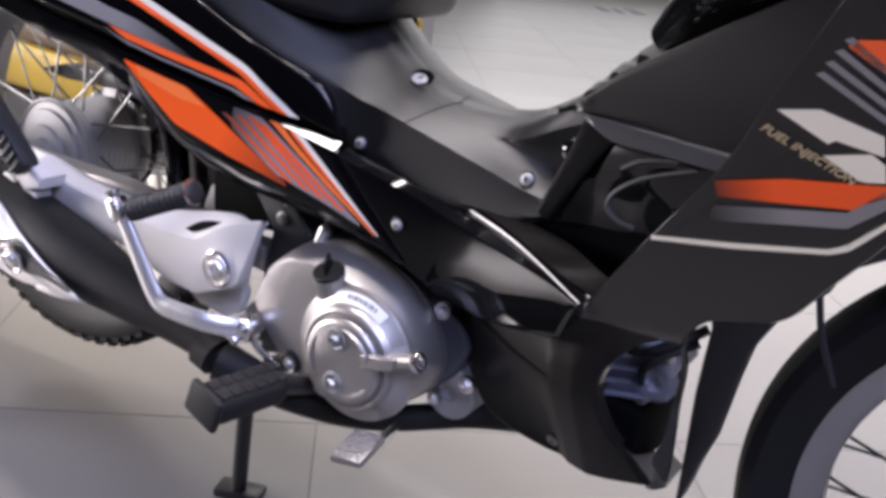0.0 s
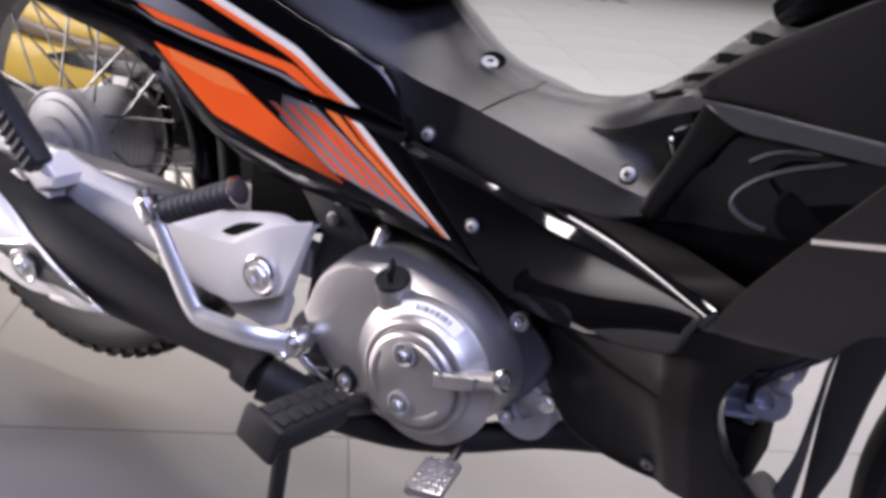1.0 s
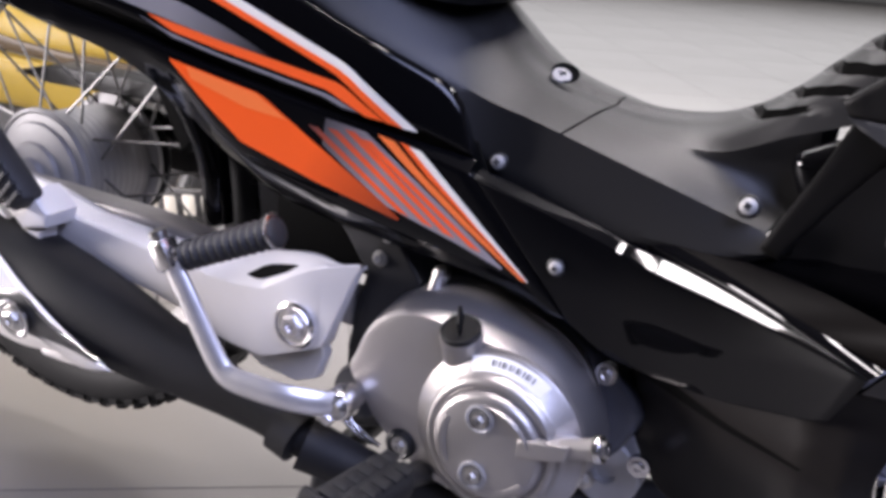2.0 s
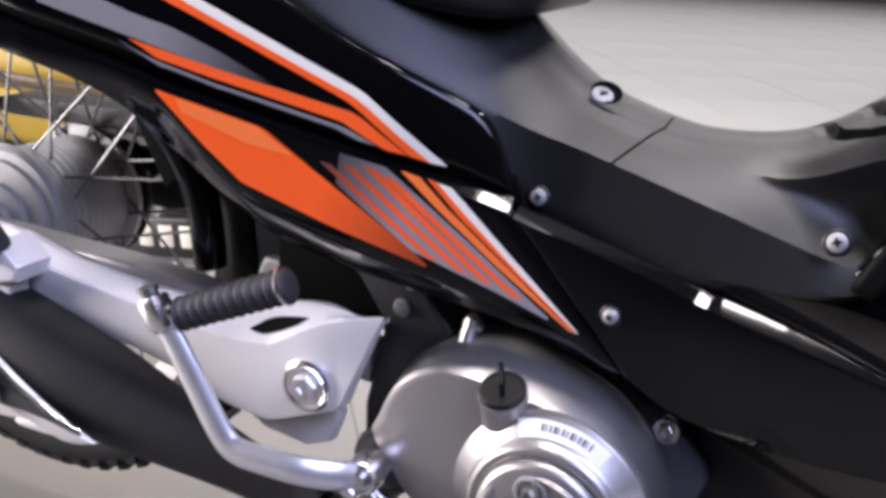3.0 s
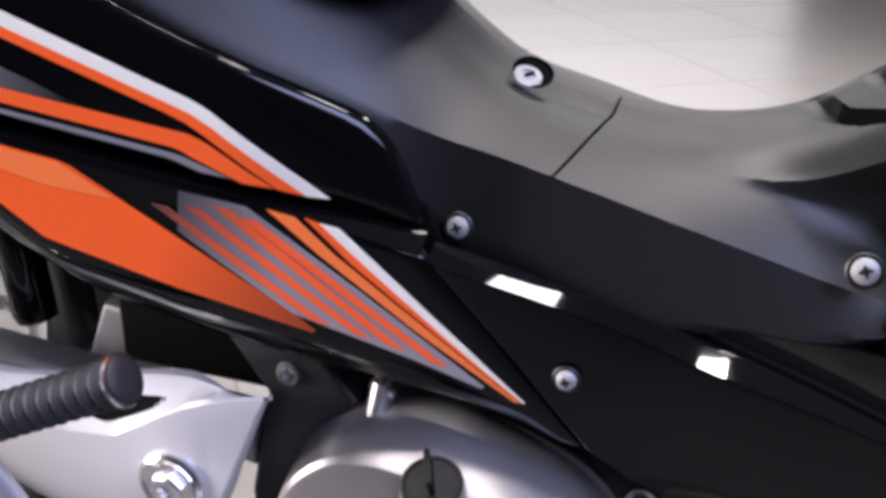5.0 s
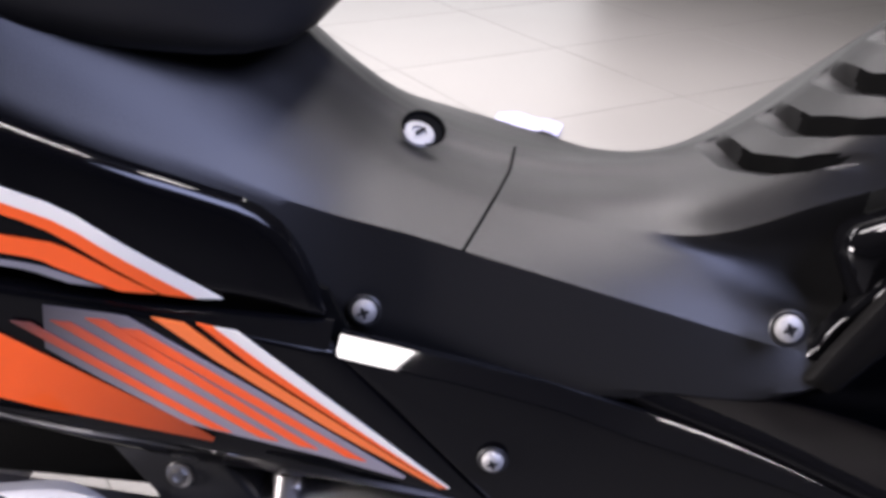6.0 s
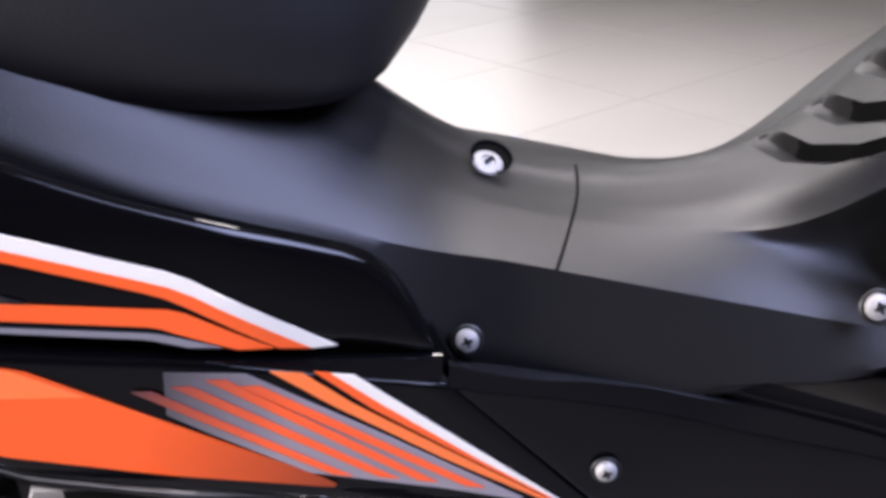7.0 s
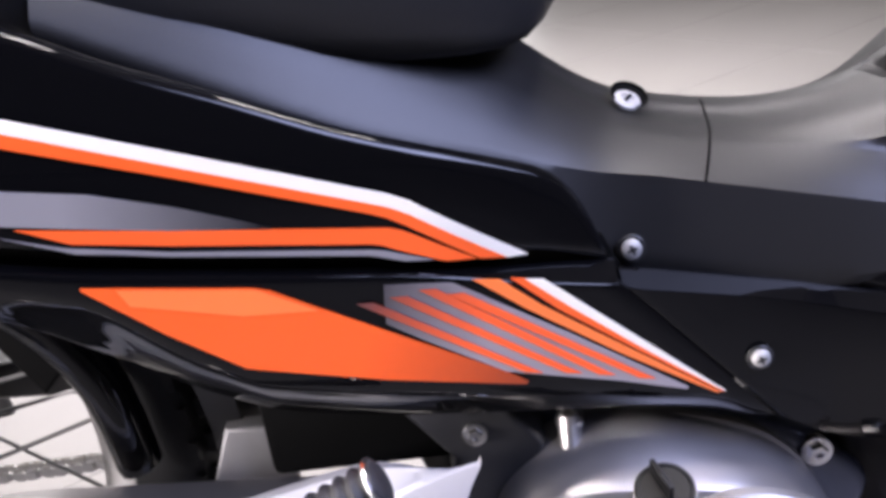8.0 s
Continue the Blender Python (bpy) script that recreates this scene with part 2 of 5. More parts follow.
def tube(name, points, radius, mat, parent=None, n=40, seg=14, label="", flat=1.0):
    """A round bar along a smooth curve. radius: one number, or a function of the way along, 0 to 1."""
    pts = [Vector(p) for p in spline(points, n)]
    verts, faces = [], []
    ref = Vector((0, 0, 1)) if abs((pts[1] - pts[0]).normalized().z) < 0.9 else Vector((0, 1, 0))
    for i, p in enumerate(pts):
        d = (pts[min(i + 1, n)] - pts[max(i - 1, 0)]).normalized()
        s = d.cross(ref).normalized()
        ref = s.cross(d).normalized()
        r = radius(i / n) if callable(radius) else radius
        for k in range(seg):
            a = 2 * math.pi * k / seg
            verts.append(p + s * (r * flat * math.cos(a)) + ref * (r * math.sin(a)))
    for i in range(n):
        for k in range(seg):
            faces.append((i * seg + k, i * seg + (k + 1) % seg, (i + 1) * seg + (k + 1) % seg, (i + 1) * seg + k))
    faces += [tuple(range(seg)), tuple(n * seg + k for k in reversed(range(seg)))]
    return mesh(name, verts, faces, mat, parent, label, sharp=45)


def lathe_mesh(name, profile, seg=40):
    """A turned shape: rows of (radius, height) round the local z axis."""
    me = bpy.data.meshes.new(name)
    verts, faces = [], []
    for r, h in profile:
        for k in range(seg):
            a = 2 * math.pi * k / seg
            verts.append((r * math.cos(a), r * math.sin(a), h))
    for i in range(len(profile) - 1):
        for k in range(seg):
            faces.append((i * seg + k, i * seg + (k + 1) % seg, (i + 1) * seg + (k + 1) % seg, (i + 1) * seg + k))
    me.from_pydata(verts, [], faces)
    bm = bmesh.new()
    bm.from_mesh(me)
    bmesh.ops.remove_doubles(bm, verts=bm.verts, dist=1e-6)
    bmesh.ops.recalc_face_normals(bm, faces=bm.faces)
    bm.to_mesh(me)
    bm.free()
    me.polygons.foreach_set("use_smooth", [True] * len(me.polygons))
    me.set_sharp_from_angle(angle=radians(38))
    return me


def axis_pose(place, axis, spin=0.0):
    """The pose that takes local z to the axis."""
    return Matrix.Translation(place) @ Vector(axis).to_track_quat("Z", "Y").to_matrix().to_4x4() @ pose(0, 0, 0, 0, 0, spin)


def lathe(name, profile, place, axis, mat, parent=None, seg=40, label="", spin=0.0):
    me = lathe_mesh(name, profile, seg)
    me.transform(axis_pose(place, axis, spin))
    return link(name, me, mat, parent, label)


def prism(name, outline, y0, y1, mat, parent=None, bevel=0.004, segments=3, label="", smooth_outline=0, holes=()):
    """A slab: an outline in (x, z), drawn out from y0 to y1, with rounded edges."""
    pts = spline(outline, smooth_outline, closed=True)[:-1] if smooth_outline else outline
    bm = bmesh.new()
    vs = [bm.verts.new((p[0], y0, p[1])) for p in pts]
    face = bm.faces.new(vs)
    out = bmesh.ops.extrude_face_region(bm, geom=[face])
    bmesh.ops.translate(bm, verts=[g for g in out["geom"] if isinstance(g, bmesh.types.BMVert)], vec=(0, y1 - y0, 0))
    if bevel > 0:
        edges = [e for e in bm.edges if abs(e.verts[0].co.y - y1) < 1e-6 and abs(e.verts[1].co.y - y1) < 1e-6]
        bmesh.ops.bevel(bm, geom=edges, offset=bevel, segments=segments, affect="EDGES", profile=0.5, clamp_overlap=True)
    return part(name, bm, mat, parent, label)


def block(name, size, m, mat, parent=None, bevel=0.003, label="", segments=2):
    bm = bmesh.new()
    bmesh.ops.create_cube(bm, size=1.0)
    bmesh.ops.scale(bm, verts=bm.verts, vec=size)
    if bevel > 0:
        bmesh.ops.bevel(bm, geom=bm.edges, offset=bevel, segments=segments, affect="EDGES", profile=0.5, clamp_overlap=True)
    bmesh.ops.transform(bm, matrix=m, verts=bm.verts)
    return part(name, bm, mat, parent, label)


def loft(name, rings, mat, parent=None, label="", closed_ring=False, caps=False, sharp=40):
    w = len(rings[0])
    verts = [v for r in rings for v in r]
    faces = []
    for i in range(len(rings) - 1):
        for k in range(w if closed_ring else w - 1):
            k2 = (k + 1) % w
            faces.append((i * w + k, i * w + k2, (i + 1) * w + k2, (i + 1) * w + k))
    if caps:
        faces += [tuple(reversed(range(w))), tuple((len(rings) - 1) * w + k for k in range(w))]
    return mesh(name, verts, faces, mat, parent, label, sharp=sharp)


# ---- the room ----
U0, U1, V0, V1, HIGH = -4.2, 9.4, -3.6, 8.2, 3.0


def room_slab(name, u0, u1, v0, v1, z0, z1, mat, label, category):
    bm = bmesh.new()
    bmesh.ops.create_cube(bm, size=1.0)
    bmesh.ops.scale(bm, verts=bm.verts, vec=(u1 - u0, v1 - v0, z1 - z0))
    bmesh.ops.rotate(bm, verts=bm.verts, cent=(0, 0, 0), matrix=Matrix.Rotation(TURN, 3, "Z"))
    bmesh.ops.translate(bm, verts=bm.verts, vec=room((u0 + u1) / 2, (v0 + v1) / 2, (z0 + z1) / 2))
    ob = part(name, bm, mat, None, smooth=False)
    return tagged(ob, label, category, kind="structure")


floor = room_slab("floor", U0, U1, V0, V1, -0.2, -0.0007, GROUT, "cream glazed tile floor with thin grey joints", "floor")
room_slab("wall_back", U0, U1, V1, V1 + 0.15, -0.2, HIGH, WALL, "plain white painted showroom wall", "wall")
# three unseen walls, coloured dark to keep reflections on the motorcycle dark
room_slab("wall_front", U0, U1, V0 - 0.15, V0, -0.2, HIGH, SHADE_WALL, "dark grey wall out of view, added to darken reflections", "wall")
room_slab("wall_left", U0 - 0.15, U0, V0 - 0.15, V1 + 0.15, -0.2, HIGH, SHADE_WALL, "dark grey wall out of view, added to darken reflections", "wall")
room_slab("wall_right", U1, U1 + 0.15, V0 - 0.15, V1 + 0.15, -0.2, HIGH, SHADE_WALL, "dark grey wall out of view, added to darken reflections", "wall")
room_slab("ceiling", U0, U1, V0, V1, HIGH, HIGH + 0.1, CEIL, "plain grey showroom ceiling", "ceiling")

# ---- the motorcycle: x runs forward from the rear axle, the right side faces -y ----
bike = thing("motorcycle", (0.6, 0, 0), "black underbone motorcycle with orange and white stripes on its stand", "motorcycle")
REAR, FRONT = Vector((0, 0, 0.378)), Vector((1.228, 0, 0.279))


def side_base(x):
    return -(0.184 - 0.167 * (x - 0.304)) if x > 0.2 else -0.2014


# below this line the cover turns under
LIP_LINE = ((0.20, 0.27, 0.303, 0.335, 0.366, 0.43, 0.498, 0.547, 0.60, 0.64), (0.575, 0.566, 0.553, 0.521, 0.496, 0.476, 0.4585, 0.4485, 0.432, 0.40))


def lower_side(x, z):
    crease = 0.520 - 0.30 * (x - 0.304)
    d = float(np.interp(x, LIP_LINE[0], LIP_LINE[1])) - z
    return side_base(x) + 7.0 * max(0.0, crease - z) ** 2 + 0.30 * (d + math.sqrt(d * d + 1.2e-5))


SIDE_FOLD = ((0.391, 0.45, 0.504, 0.549), (0.549, 0.5372, 0.5225, 0.5115))


def side_chamfer(x, z):
    """The slanting top of the side cover's front end."""
    return lower_side(x, z) + 1.65 * max(0.0, z - float(np.interp(x, SIDE_FOLD[0], SIDE_FOLD[1])))


def upper_side(x, z):
    seam = 0.560 - 0.20 * (x - 0.304)
    w = smoothstep(0.46, 0.545, x)
    return side_base(x) + 0.008 * w + 0.10 * w * max(0.0, z - 0.522) + 1.1 * max(0.0, z - seam - 0.03) ** 2


# side covers
LOW_TOP = [(0.05, 0.625), (0.15, 0.602), (0.219, 0.588), (0.272, 0.576), (0.306, 0.567), (0.391, 0.549), (0.504, 0.527), (0.549, 0.519)]
LOW_BOTTOM = [(0.06, 0.60), (0.15, 0.58), (0.23, 0.560), (0.268, 0.540), (0.306, 0.502), (0.354, 0.463), (0.401, 0.443), (0.474, 0.438), (0.570, 0.428), (0.632, 0.411)]
UP_TOP = [(0.05, 0.765), (0.15, 0.735), (0.23, 0.705), (0.295, 0.678), (0.336, 0.656), (0.380, 0.635), (0.426, 0.612), (0.472, 0.593), (0.502, 0.5795), (0.519, 0.5705), (0.531, 0.558), (0.5395, 0.541), (0.545, 0.5245)]
UP_BOTTOM = [(0.05, 0.635), (0.15, 0.612), (0.219, 0.598), (0.272, 0.586), (0.306, 0.577), (0.391, 0.558), (0.45, 0.546), (0.504, 0.535), (0.546, 0.5205)]
LOW_FOLD = LOW_TOP[:6] + [(0.45, 0.5372), (0.504, 0.5225), (0.549, 0.5115)]
side_cover = panel("side_cover", LOW_FOLD, LOW_BOTTOM, lower_side, GLOSS, bike, 64, 30, edge=0.004, end=0.0012, label="gloss black side cover with orange decals")
panel("cover_chamfer", [(0.43, 0.5414), (0.47, 0.5336), (0.504, 0.5270), (0.549, 0.5190)], [(0.43, 0.5409), (0.47, 0.5322), (0.504, 0.5225), (0.549, 0.5115)], side_chamfer, GLOSS, side_cover, 40, 4, th=0.002, edge=0.0, curve=straight)
tail_cover = panel("tail_cover", UP_TOP, UP_BOTTOM, upper_side, GLOSS, bike, 64, 24, edge=0.0045, label="gloss black tail cover with orange and white stripes")
panel("side_cover", LOW_TOP, LOW_BOTTOM, lower_side, GLOSS, bike, 40, 10, edge=0.006, side=-1)
panel("tail_cover", UP_TOP[:7], UP_BOTTOM[:7], upper_side, GLOSS, bike, 40, 10, edge=0.008, side=-1)

decal("orange_flash", [(0.303, 0.5615), (0.381, 0.545), (0.43, 0.513), (0.489, 0.475), (0.499, 0.467)],
      [(0.303, 0.5600), (0.335, 0.530), (0.366, 0.505), (0.43, 0.484), (0.498, 0.4655)], lower_side, FLASH, side_cover)
decal("pale_flash", [(0.318, 0.5575), (0.378, 0.545), (0.400, 0.531)], [(0.322, 0.5485), (0.37, 0.533), (0.404, 0.5285)], lower_side, ORANGE_PALE, side_cover, off=0.0018)
decal("grey_field", [(0.436, 0.5350), (0.468, 0.5295), (0.523, 0.489), (0.582, 0.444)], [(0.434, 0.5145), (0.452, 0.501), (0.489, 0.475), (0.547, 0.456), (0.581, 0.443)], lower_side, FIELD, side_cover)
for (x0, z0), (x1, z1) in (((0.422, 0.528), (0.498, 0.473)), ((0.438, 0.528), (0.518, 0.468)), ((0.452, 0.529), (0.535, 0.463)), ((0.465, 0.524), (0.556, 0.456))):
    decal("thin_stripe", [(x0, z0), (x1, z1)], [(x0 + 0.008, z0 - 0.001), (x1 + 0.0085, z1 - 0.0025)], lower_side, STRIPE_FADE, side_cover, off=0.0018)
TIP = [(0.503, 0.524), (0.523, 0.505), (0.562, 0.470), (0.601, 0.437)]
decal("orange_stripe", [(0.478, 0.529), (0.502, 0.508), (0.548, 0.472), (0.597, 0.437)], [(0.491, 0.526), (0.510, 0.508), (0.556, 0.471), (0.599, 0.437)], lower_side, ORANGE_PALE, side_cover)
decal("orange_stripe", [(0.496, 0.526), (0.518, 0.504), (0.559, 0.470), (0.600, 0.437)], TIP, lower_side, ORANGE, side_cover)
decal("white_stripe", TIP, [(0.512, 0.522), (0.530, 0.505), (0.565, 0.472), (0.602, 0.437)], lower_side, WHITE_DECAL, side_cover)

UPW = [(0.19, 0.675), (0.291, 0.636), (0.354, 0.610), (0.440, 0.575), (0.449, 0.571), (0.496, 0.5355)]
decal("white_stripe", [(0.19, 0.683), (0.292, 0.642), (0.356, 0.616), (0.446, 0.579), (0.453, 0.575), (0.506, 0.5345)], UPW, upper_side, WHITE_DECAL, tail_cover)
decal("orange_stripe", UPW, [(0.19, 0.668), (0.289, 0.630), (0.353, 0.605), (0.437, 0.571), (0.445, 0.567), (0.483, 0.5385)], upper_side, ORANGE, tail_cover)
decal("orange_stripe", [(0.284, 0.594), (0.347, 0.581), (0.443, 0.563), (0.450, 0.560), (0.481, 0.539)], [(0.305, 0.583), (0.346, 0.574), (0.437, 0.556), (0.444, 0.552), (0.467, 0.541)], upper_side, ORANGE, tail_cover)
decal("grey_stripe", [(0.277, 0.5915), (0.301, 0.582), (0.345, 0.571), (0.437, 0.553), (0.461, 0.543)], [(0.306, 0.578), (0.320, 0.575), (0.344, 0.569), (0.433, 0.551), (0.448, 0.545)], upper_side, GREY_DECAL, tail_cover)
decal("grey_fade", [(0.22, 0.632), (0.283, 0.612), (0.317, 0.604), (0.350, 0.592), (0.391, 0.574)], [(0.215, 0.612), (0.278, 0.597), (0.312, 0.589), (0.347, 0.581), (0.391, 0.573)], upper_side, TAIL_FADE, tail_cover)

# centre cover: the matte saddle between seat and leg shield
STATIONS = [  # x, lower edge z and half width, crease z and half width, ridge z

    (0.30, 0.664, 0.150, 0.690, 0.145, 0.715), (0.38, 0.622, 0.146, 0.652, 0.135, 0.695), (0.44, 0.590, 0.138, 0.622, 0.122, 0.668),
    (0.49, 0.560, 0.128, 0.594, 0.112, 0.638), (0.527, 0.530, 0.120, 0.572, 0.107, 0.605), (0.56, 0.506, 0.115, 0.556, 0.105, 0.581),
    (0.60, 0.494, 0.115, 0.545, 0.105, 0.566), (0.65, 0.482, 0.115, 0.532, 0.105, 0.5595), (0.70, 0.484, 0.115, 0.519, 0.105, 0.566),
    (0.74, 0.487, 0.115, 0.509, 0.105, 0.588), (0.775, 0.500, 0.113, 0.503, 0.103, 0.621),
    (0.80, 0.500, 0.113, 0.503, 0.103, 0.643), (0.85, 0.500, 0.113, 0.503, 0.103, 0.684), (0.93, 0.500, 0.113, 0.503, 0.103, 0.745),
]
RIDGE = -0.018
UNDER, UPPER = 18, 40


def overhang(x):
    """Height of the edge above the undercut."""
    return 0.5465 + 0.39 * (x - 0.70)


def far_side(y):
    return RIDGE + 0.5 * (RIDGE - y) + 7.3 * (RIDGE - y) ** 2


DENSE = np.array(spline(STATIONS, 200))


def saddle_ring(x):
    """A flat flank, a crisp crease, then a hollow slope up to the rounded ridge; towards the front the slope is undercut above a ledge."""
    zl, yl, zc, yc, zt = (float(np.interp(x, DENSE[:, 0], DENSE[:, k])) for k in range(1, 6))
    rise, cut = zt - zc, smoothstep(0.675, 0.760, x)
    low = straight([(-yl + 0.006, zl - 0.006), (-yl, zl), (-yc, zc)], 9)
    high = spline([(-yc, zc), (-yc + 0.018, zc + 0.34 * rise), (-0.062, zc + 0.72 * rise), (-0.040, zt - 0.0045), (RIDGE - 0.010, zt - 0.0006), (RIDGE, zt)], 32)
    over = overhang(x)
    goal = [(-yc, zc), (-0.094, zc + 0.006), (-0.081, zc + 0.013), (-0.074, zc + 0.5 * (over - zc) + 0.004), (-0.083, over)]
    under = [high[k] * (1 - cut) + np.array(g) * cut for k, g in zip((0, 5, 9, 11, 13), goal)]
    goal = [(-0.083, over), (-0.071, over + 0.60 * (zt - over)), (-0.042, zt - 0.0040), (RIDGE - 0.008, zt - 0.0004), (RIDGE, zt)]
    upper = [high[k] * (1 - cut) + np.array(g) * cut for k, g in zip((13, 19, 25, 29, 32), goal)]
    sharp = list(low) + spline(under, UNDER)[1:] + spline(upper, UPPER)[1:]
    soft = spline([low[0], low[3], low[6], high[4], high[10], high[17], high[24], high[32]], len(sharp) - 1)
    mix = 1 - smoothstep(0.42, 0.58, x)
    right = [a * (1 - mix) + b * mix for a, b in zip(sharp, soft)]
    return [(x, p[0], p[1]) for p in right] + [(x, far_side(p[0]), p[1]) for p in reversed(right[:-1])]


FORE = 0.690
xs = list(np.linspace(0.30, FORE, 66)) + list(np.linspace(FORE, 0.775, 18))[1:]
rings = [saddle_ring(float(x)) for x in xs]
w, edge_j = len(rings[0]), 9 + UNDER
faces = []
for i in range(len(xs) - 1):
    for j in range(w - 1):
        if xs[i] < FORE - 1e-6 or j < edge_j or j >= w - 1 - edge_j:
            faces.append((i * w + j, i * w + j + 1, (i + 1) * w + j + 1, (i + 1) * w + j))
mesh("centre_cover", [v for r in rings for v in r], faces, MATTE, bike, "matte black textured plastic centre cover", sharp=24)
seam = []
for j in range(9, 10 + UNDER + UPPER):
    at = saddle_ring(0.612)
    f = math.dist(at[j], at[9]) / math.dist(at[9 + UNDER + UPPER], at[9])
    x = 0.602 + 0.0175 * math.sin(min(1.0, f) * math.pi / 2)
    ring = saddle_ring(x)
    seam.append(Vector(ring[j]) + Vector((0, -0.0001, 0.0002)))
tube("cover_seam", seam, 0.0008, DARK, bike, 40, 6)
# near-black panel added behind the covers to fill the see-through gap
panel("inner_gap_filler", [(0.05, 0.66), (0.20, 0.625), (0.30, 0.60), (0.45, 0.57), (0.545, 0.530)], [(0.06, 0.59), (0.20, 0.57), (0.30, 0.545), (0.45, 0.51), (0.56, 0.495)],
      lambda x, z: side_base(x) + 0.018, DARK, bike, 24, 4, th=0.004, edge=0.001)

# seat
SEAT = [(0.552, 0.668, 0.700, 0.035), (0.540, 0.652, 0.715, 0.070), (0.515, 0.633, 0.730, 0.100), (0.46, 0.635, 0.745, 0.120), (0.38, 0.647, 0.752, 0.131),
        (0.28, 0.664, 0.760, 0.138), (0.12, 0.700, 0.80, 0.13), (-0.10, 0.75, 0.83, 0.115), (-0.2, 0.77, 0.82, 0.08)]


def seat_ring(s):
    x, zb, zt, hw = s
    pts = [(-hw * 0.72, zb - 0.010), (-hw * 0.90, zb - 0.007), (-hw * 0.975, zb + 0.006), (-hw, zb + 0.3 * (zt - zb)), (-hw * 0.93, zb + 0.8 * (zt - zb)), (-hw * 0.6, zt), (0, zt + 0.004)]
    right = spline(pts, 24)
    return [(x, p[0], p[1]) for p in right] + [(x, -p[0], p[1]) for p in reversed(right[:-1])]


loft("seat", [seat_ring(s) for s in spline(SEAT, 50)], VINYL, bike, "black vinyl motorcycle seat", closed_ring=True, caps=True, sharp=60)

# ---- covers below the saddle, leg shield and fairing ----
def frame_side(x, z):
    """Flush with the side cover, flaring out towards the fairing and tucked under a soft ridge."""
    run = min(max(0.0, x - 0.60), 0.06)
    y = max(side_base(min(x, 0.60)) + 0.0015, -0.150) + 0.167 * (run - run * run / 0.12) - 0.071 * (min(max(0.0, x - 0.66), 0.19) / 0.182) ** 1.5
    d = 0.4385 - 0.06 * (x - 0.63) + 0.030 * smoothstep(0.72, 0.84, x) - z
    return y + smoothstep(0.54, 0.72, x) * (0.05 * (d + math.sqrt(d * d + 1.6e-5)) + 2.2 * max(0.0, -d) ** 2)


def fairing_side(x, z):
    return 0.04 - 0.5 * z


COVER_TOP = [(0.5515, 0.5165), (0.60, 0.4985), (0.66, 0.4815), (0.72, 0.474), (0.78, 0.467), (0.841, 0.461)]
COVER_LOW = [(0.6345, 0.411), (0.66, 0.396), (0.6806, 0.391), (0.7188, 0.3913), (0.7525, 0.3968), (0.7749, 0.4029), (0.8084, 0.4137), (0.8245, 0.4224)]
COVER_FOLD = [(0.5515, 0.5075), (0.565, 0.5032), (0.58, 0.4988), (0.60, 0.4928), (0.625, 0.4853), (0.6465, 0.4792), (0.6707, 0.4722), (0.6955, 0.4678), (0.734, 0.4652), (0.788, 0.4633), (0.811, 0.4624), (0.8407, 0.4602)]
FOLD = np.array(spline(COVER_FOLD, 240))
CREST = ((0.66, 0.69, 0.72, 0.76, 0.815, 0.84, 0.861, 0.90, 0.94), (-0.075, -0.093, -0.112, -0.142, -0.178, -0.182, -0.176, -0.16, -0.145))
FALL = ((0.68, 0.72, 0.797, 0.833, 0.90), (0.10, 0.28, 0.72, 0.63, 0.45))
HEM = np.array(COVER_LOW)


def belly_side(x, z):
    """Bulges out round the opening, falls in below, and passes under the frame cover and into the fairing above."""
    d = 0.375 - z
    y = float(np.interp(x, *CREST) + np.interp(x, *FALL) * 0.5 * (d + math.sqrt(d * d + 1e-4)))
    if y > -0.12 and z < 0.36:
        y = -0.086 + 0.5 * (y + 0.086 - math.sqrt((y + 0.086) ** 2 + 2e-5))
    up = smoothstep(0.395, 0.45, z) * smoothstep(0.78, 0.83, x)
    y = y * (1 - up) + (0.0415 - 0.5 * z) * up
    hem = float(np.interp(x, HEM[:, 0], HEM[:, 1]))
    under = smoothstep(hem - 0.005, hem + 0.006, z) * (1 - smoothstep(0.822, 0.836, x))
    return y * (1 - under) + max(y, frame_side(x, z) + 0.004) * under


LEAN = ((0.55, 0.575, 0.60, 0.625, 0.65, 0.67, 0.685, 0.71), (3.2, 3.0, 2.5, 2.0, 1.75, 1.76, 1.79, 1.75))


def chamfer_side(x, z):
    """The slanting top of the frame cover, broad behind and running out in front."""
    return frame_side(x, z) + float(np.interp(x, *LEAN)) * max(0.0, z - float(np.interp(x, FOLD[:, 0], FOLD[:, 1])))


frame_cover = panel("frame_cover", COVER_FOLD, COVER_LOW, frame_side, GLOSS, bike, 64, 20, edge=0.0008, end=0.0008, label="gloss black frame cover")
CHAMFER_TOP = [(0.5515, 0.5120), (0.565, 0.5079), (0.58, 0.5036), (0.60, 0.4978), (0.625, 0.4910), (0.6465, 0.4857), (0.6707, 0.4790), (0.690, 0.4756), (0.7372, 0.4708), (0.7853, 0.4661), (0.8094, 0.4642), (0.8407, 0.4607)]
panel("cover_chamfer", CHAMFER_TOP, COVER_FOLD, chamfer_side, GLOSS, frame_cover, 90, 4, th=0.002, edge=0.0)


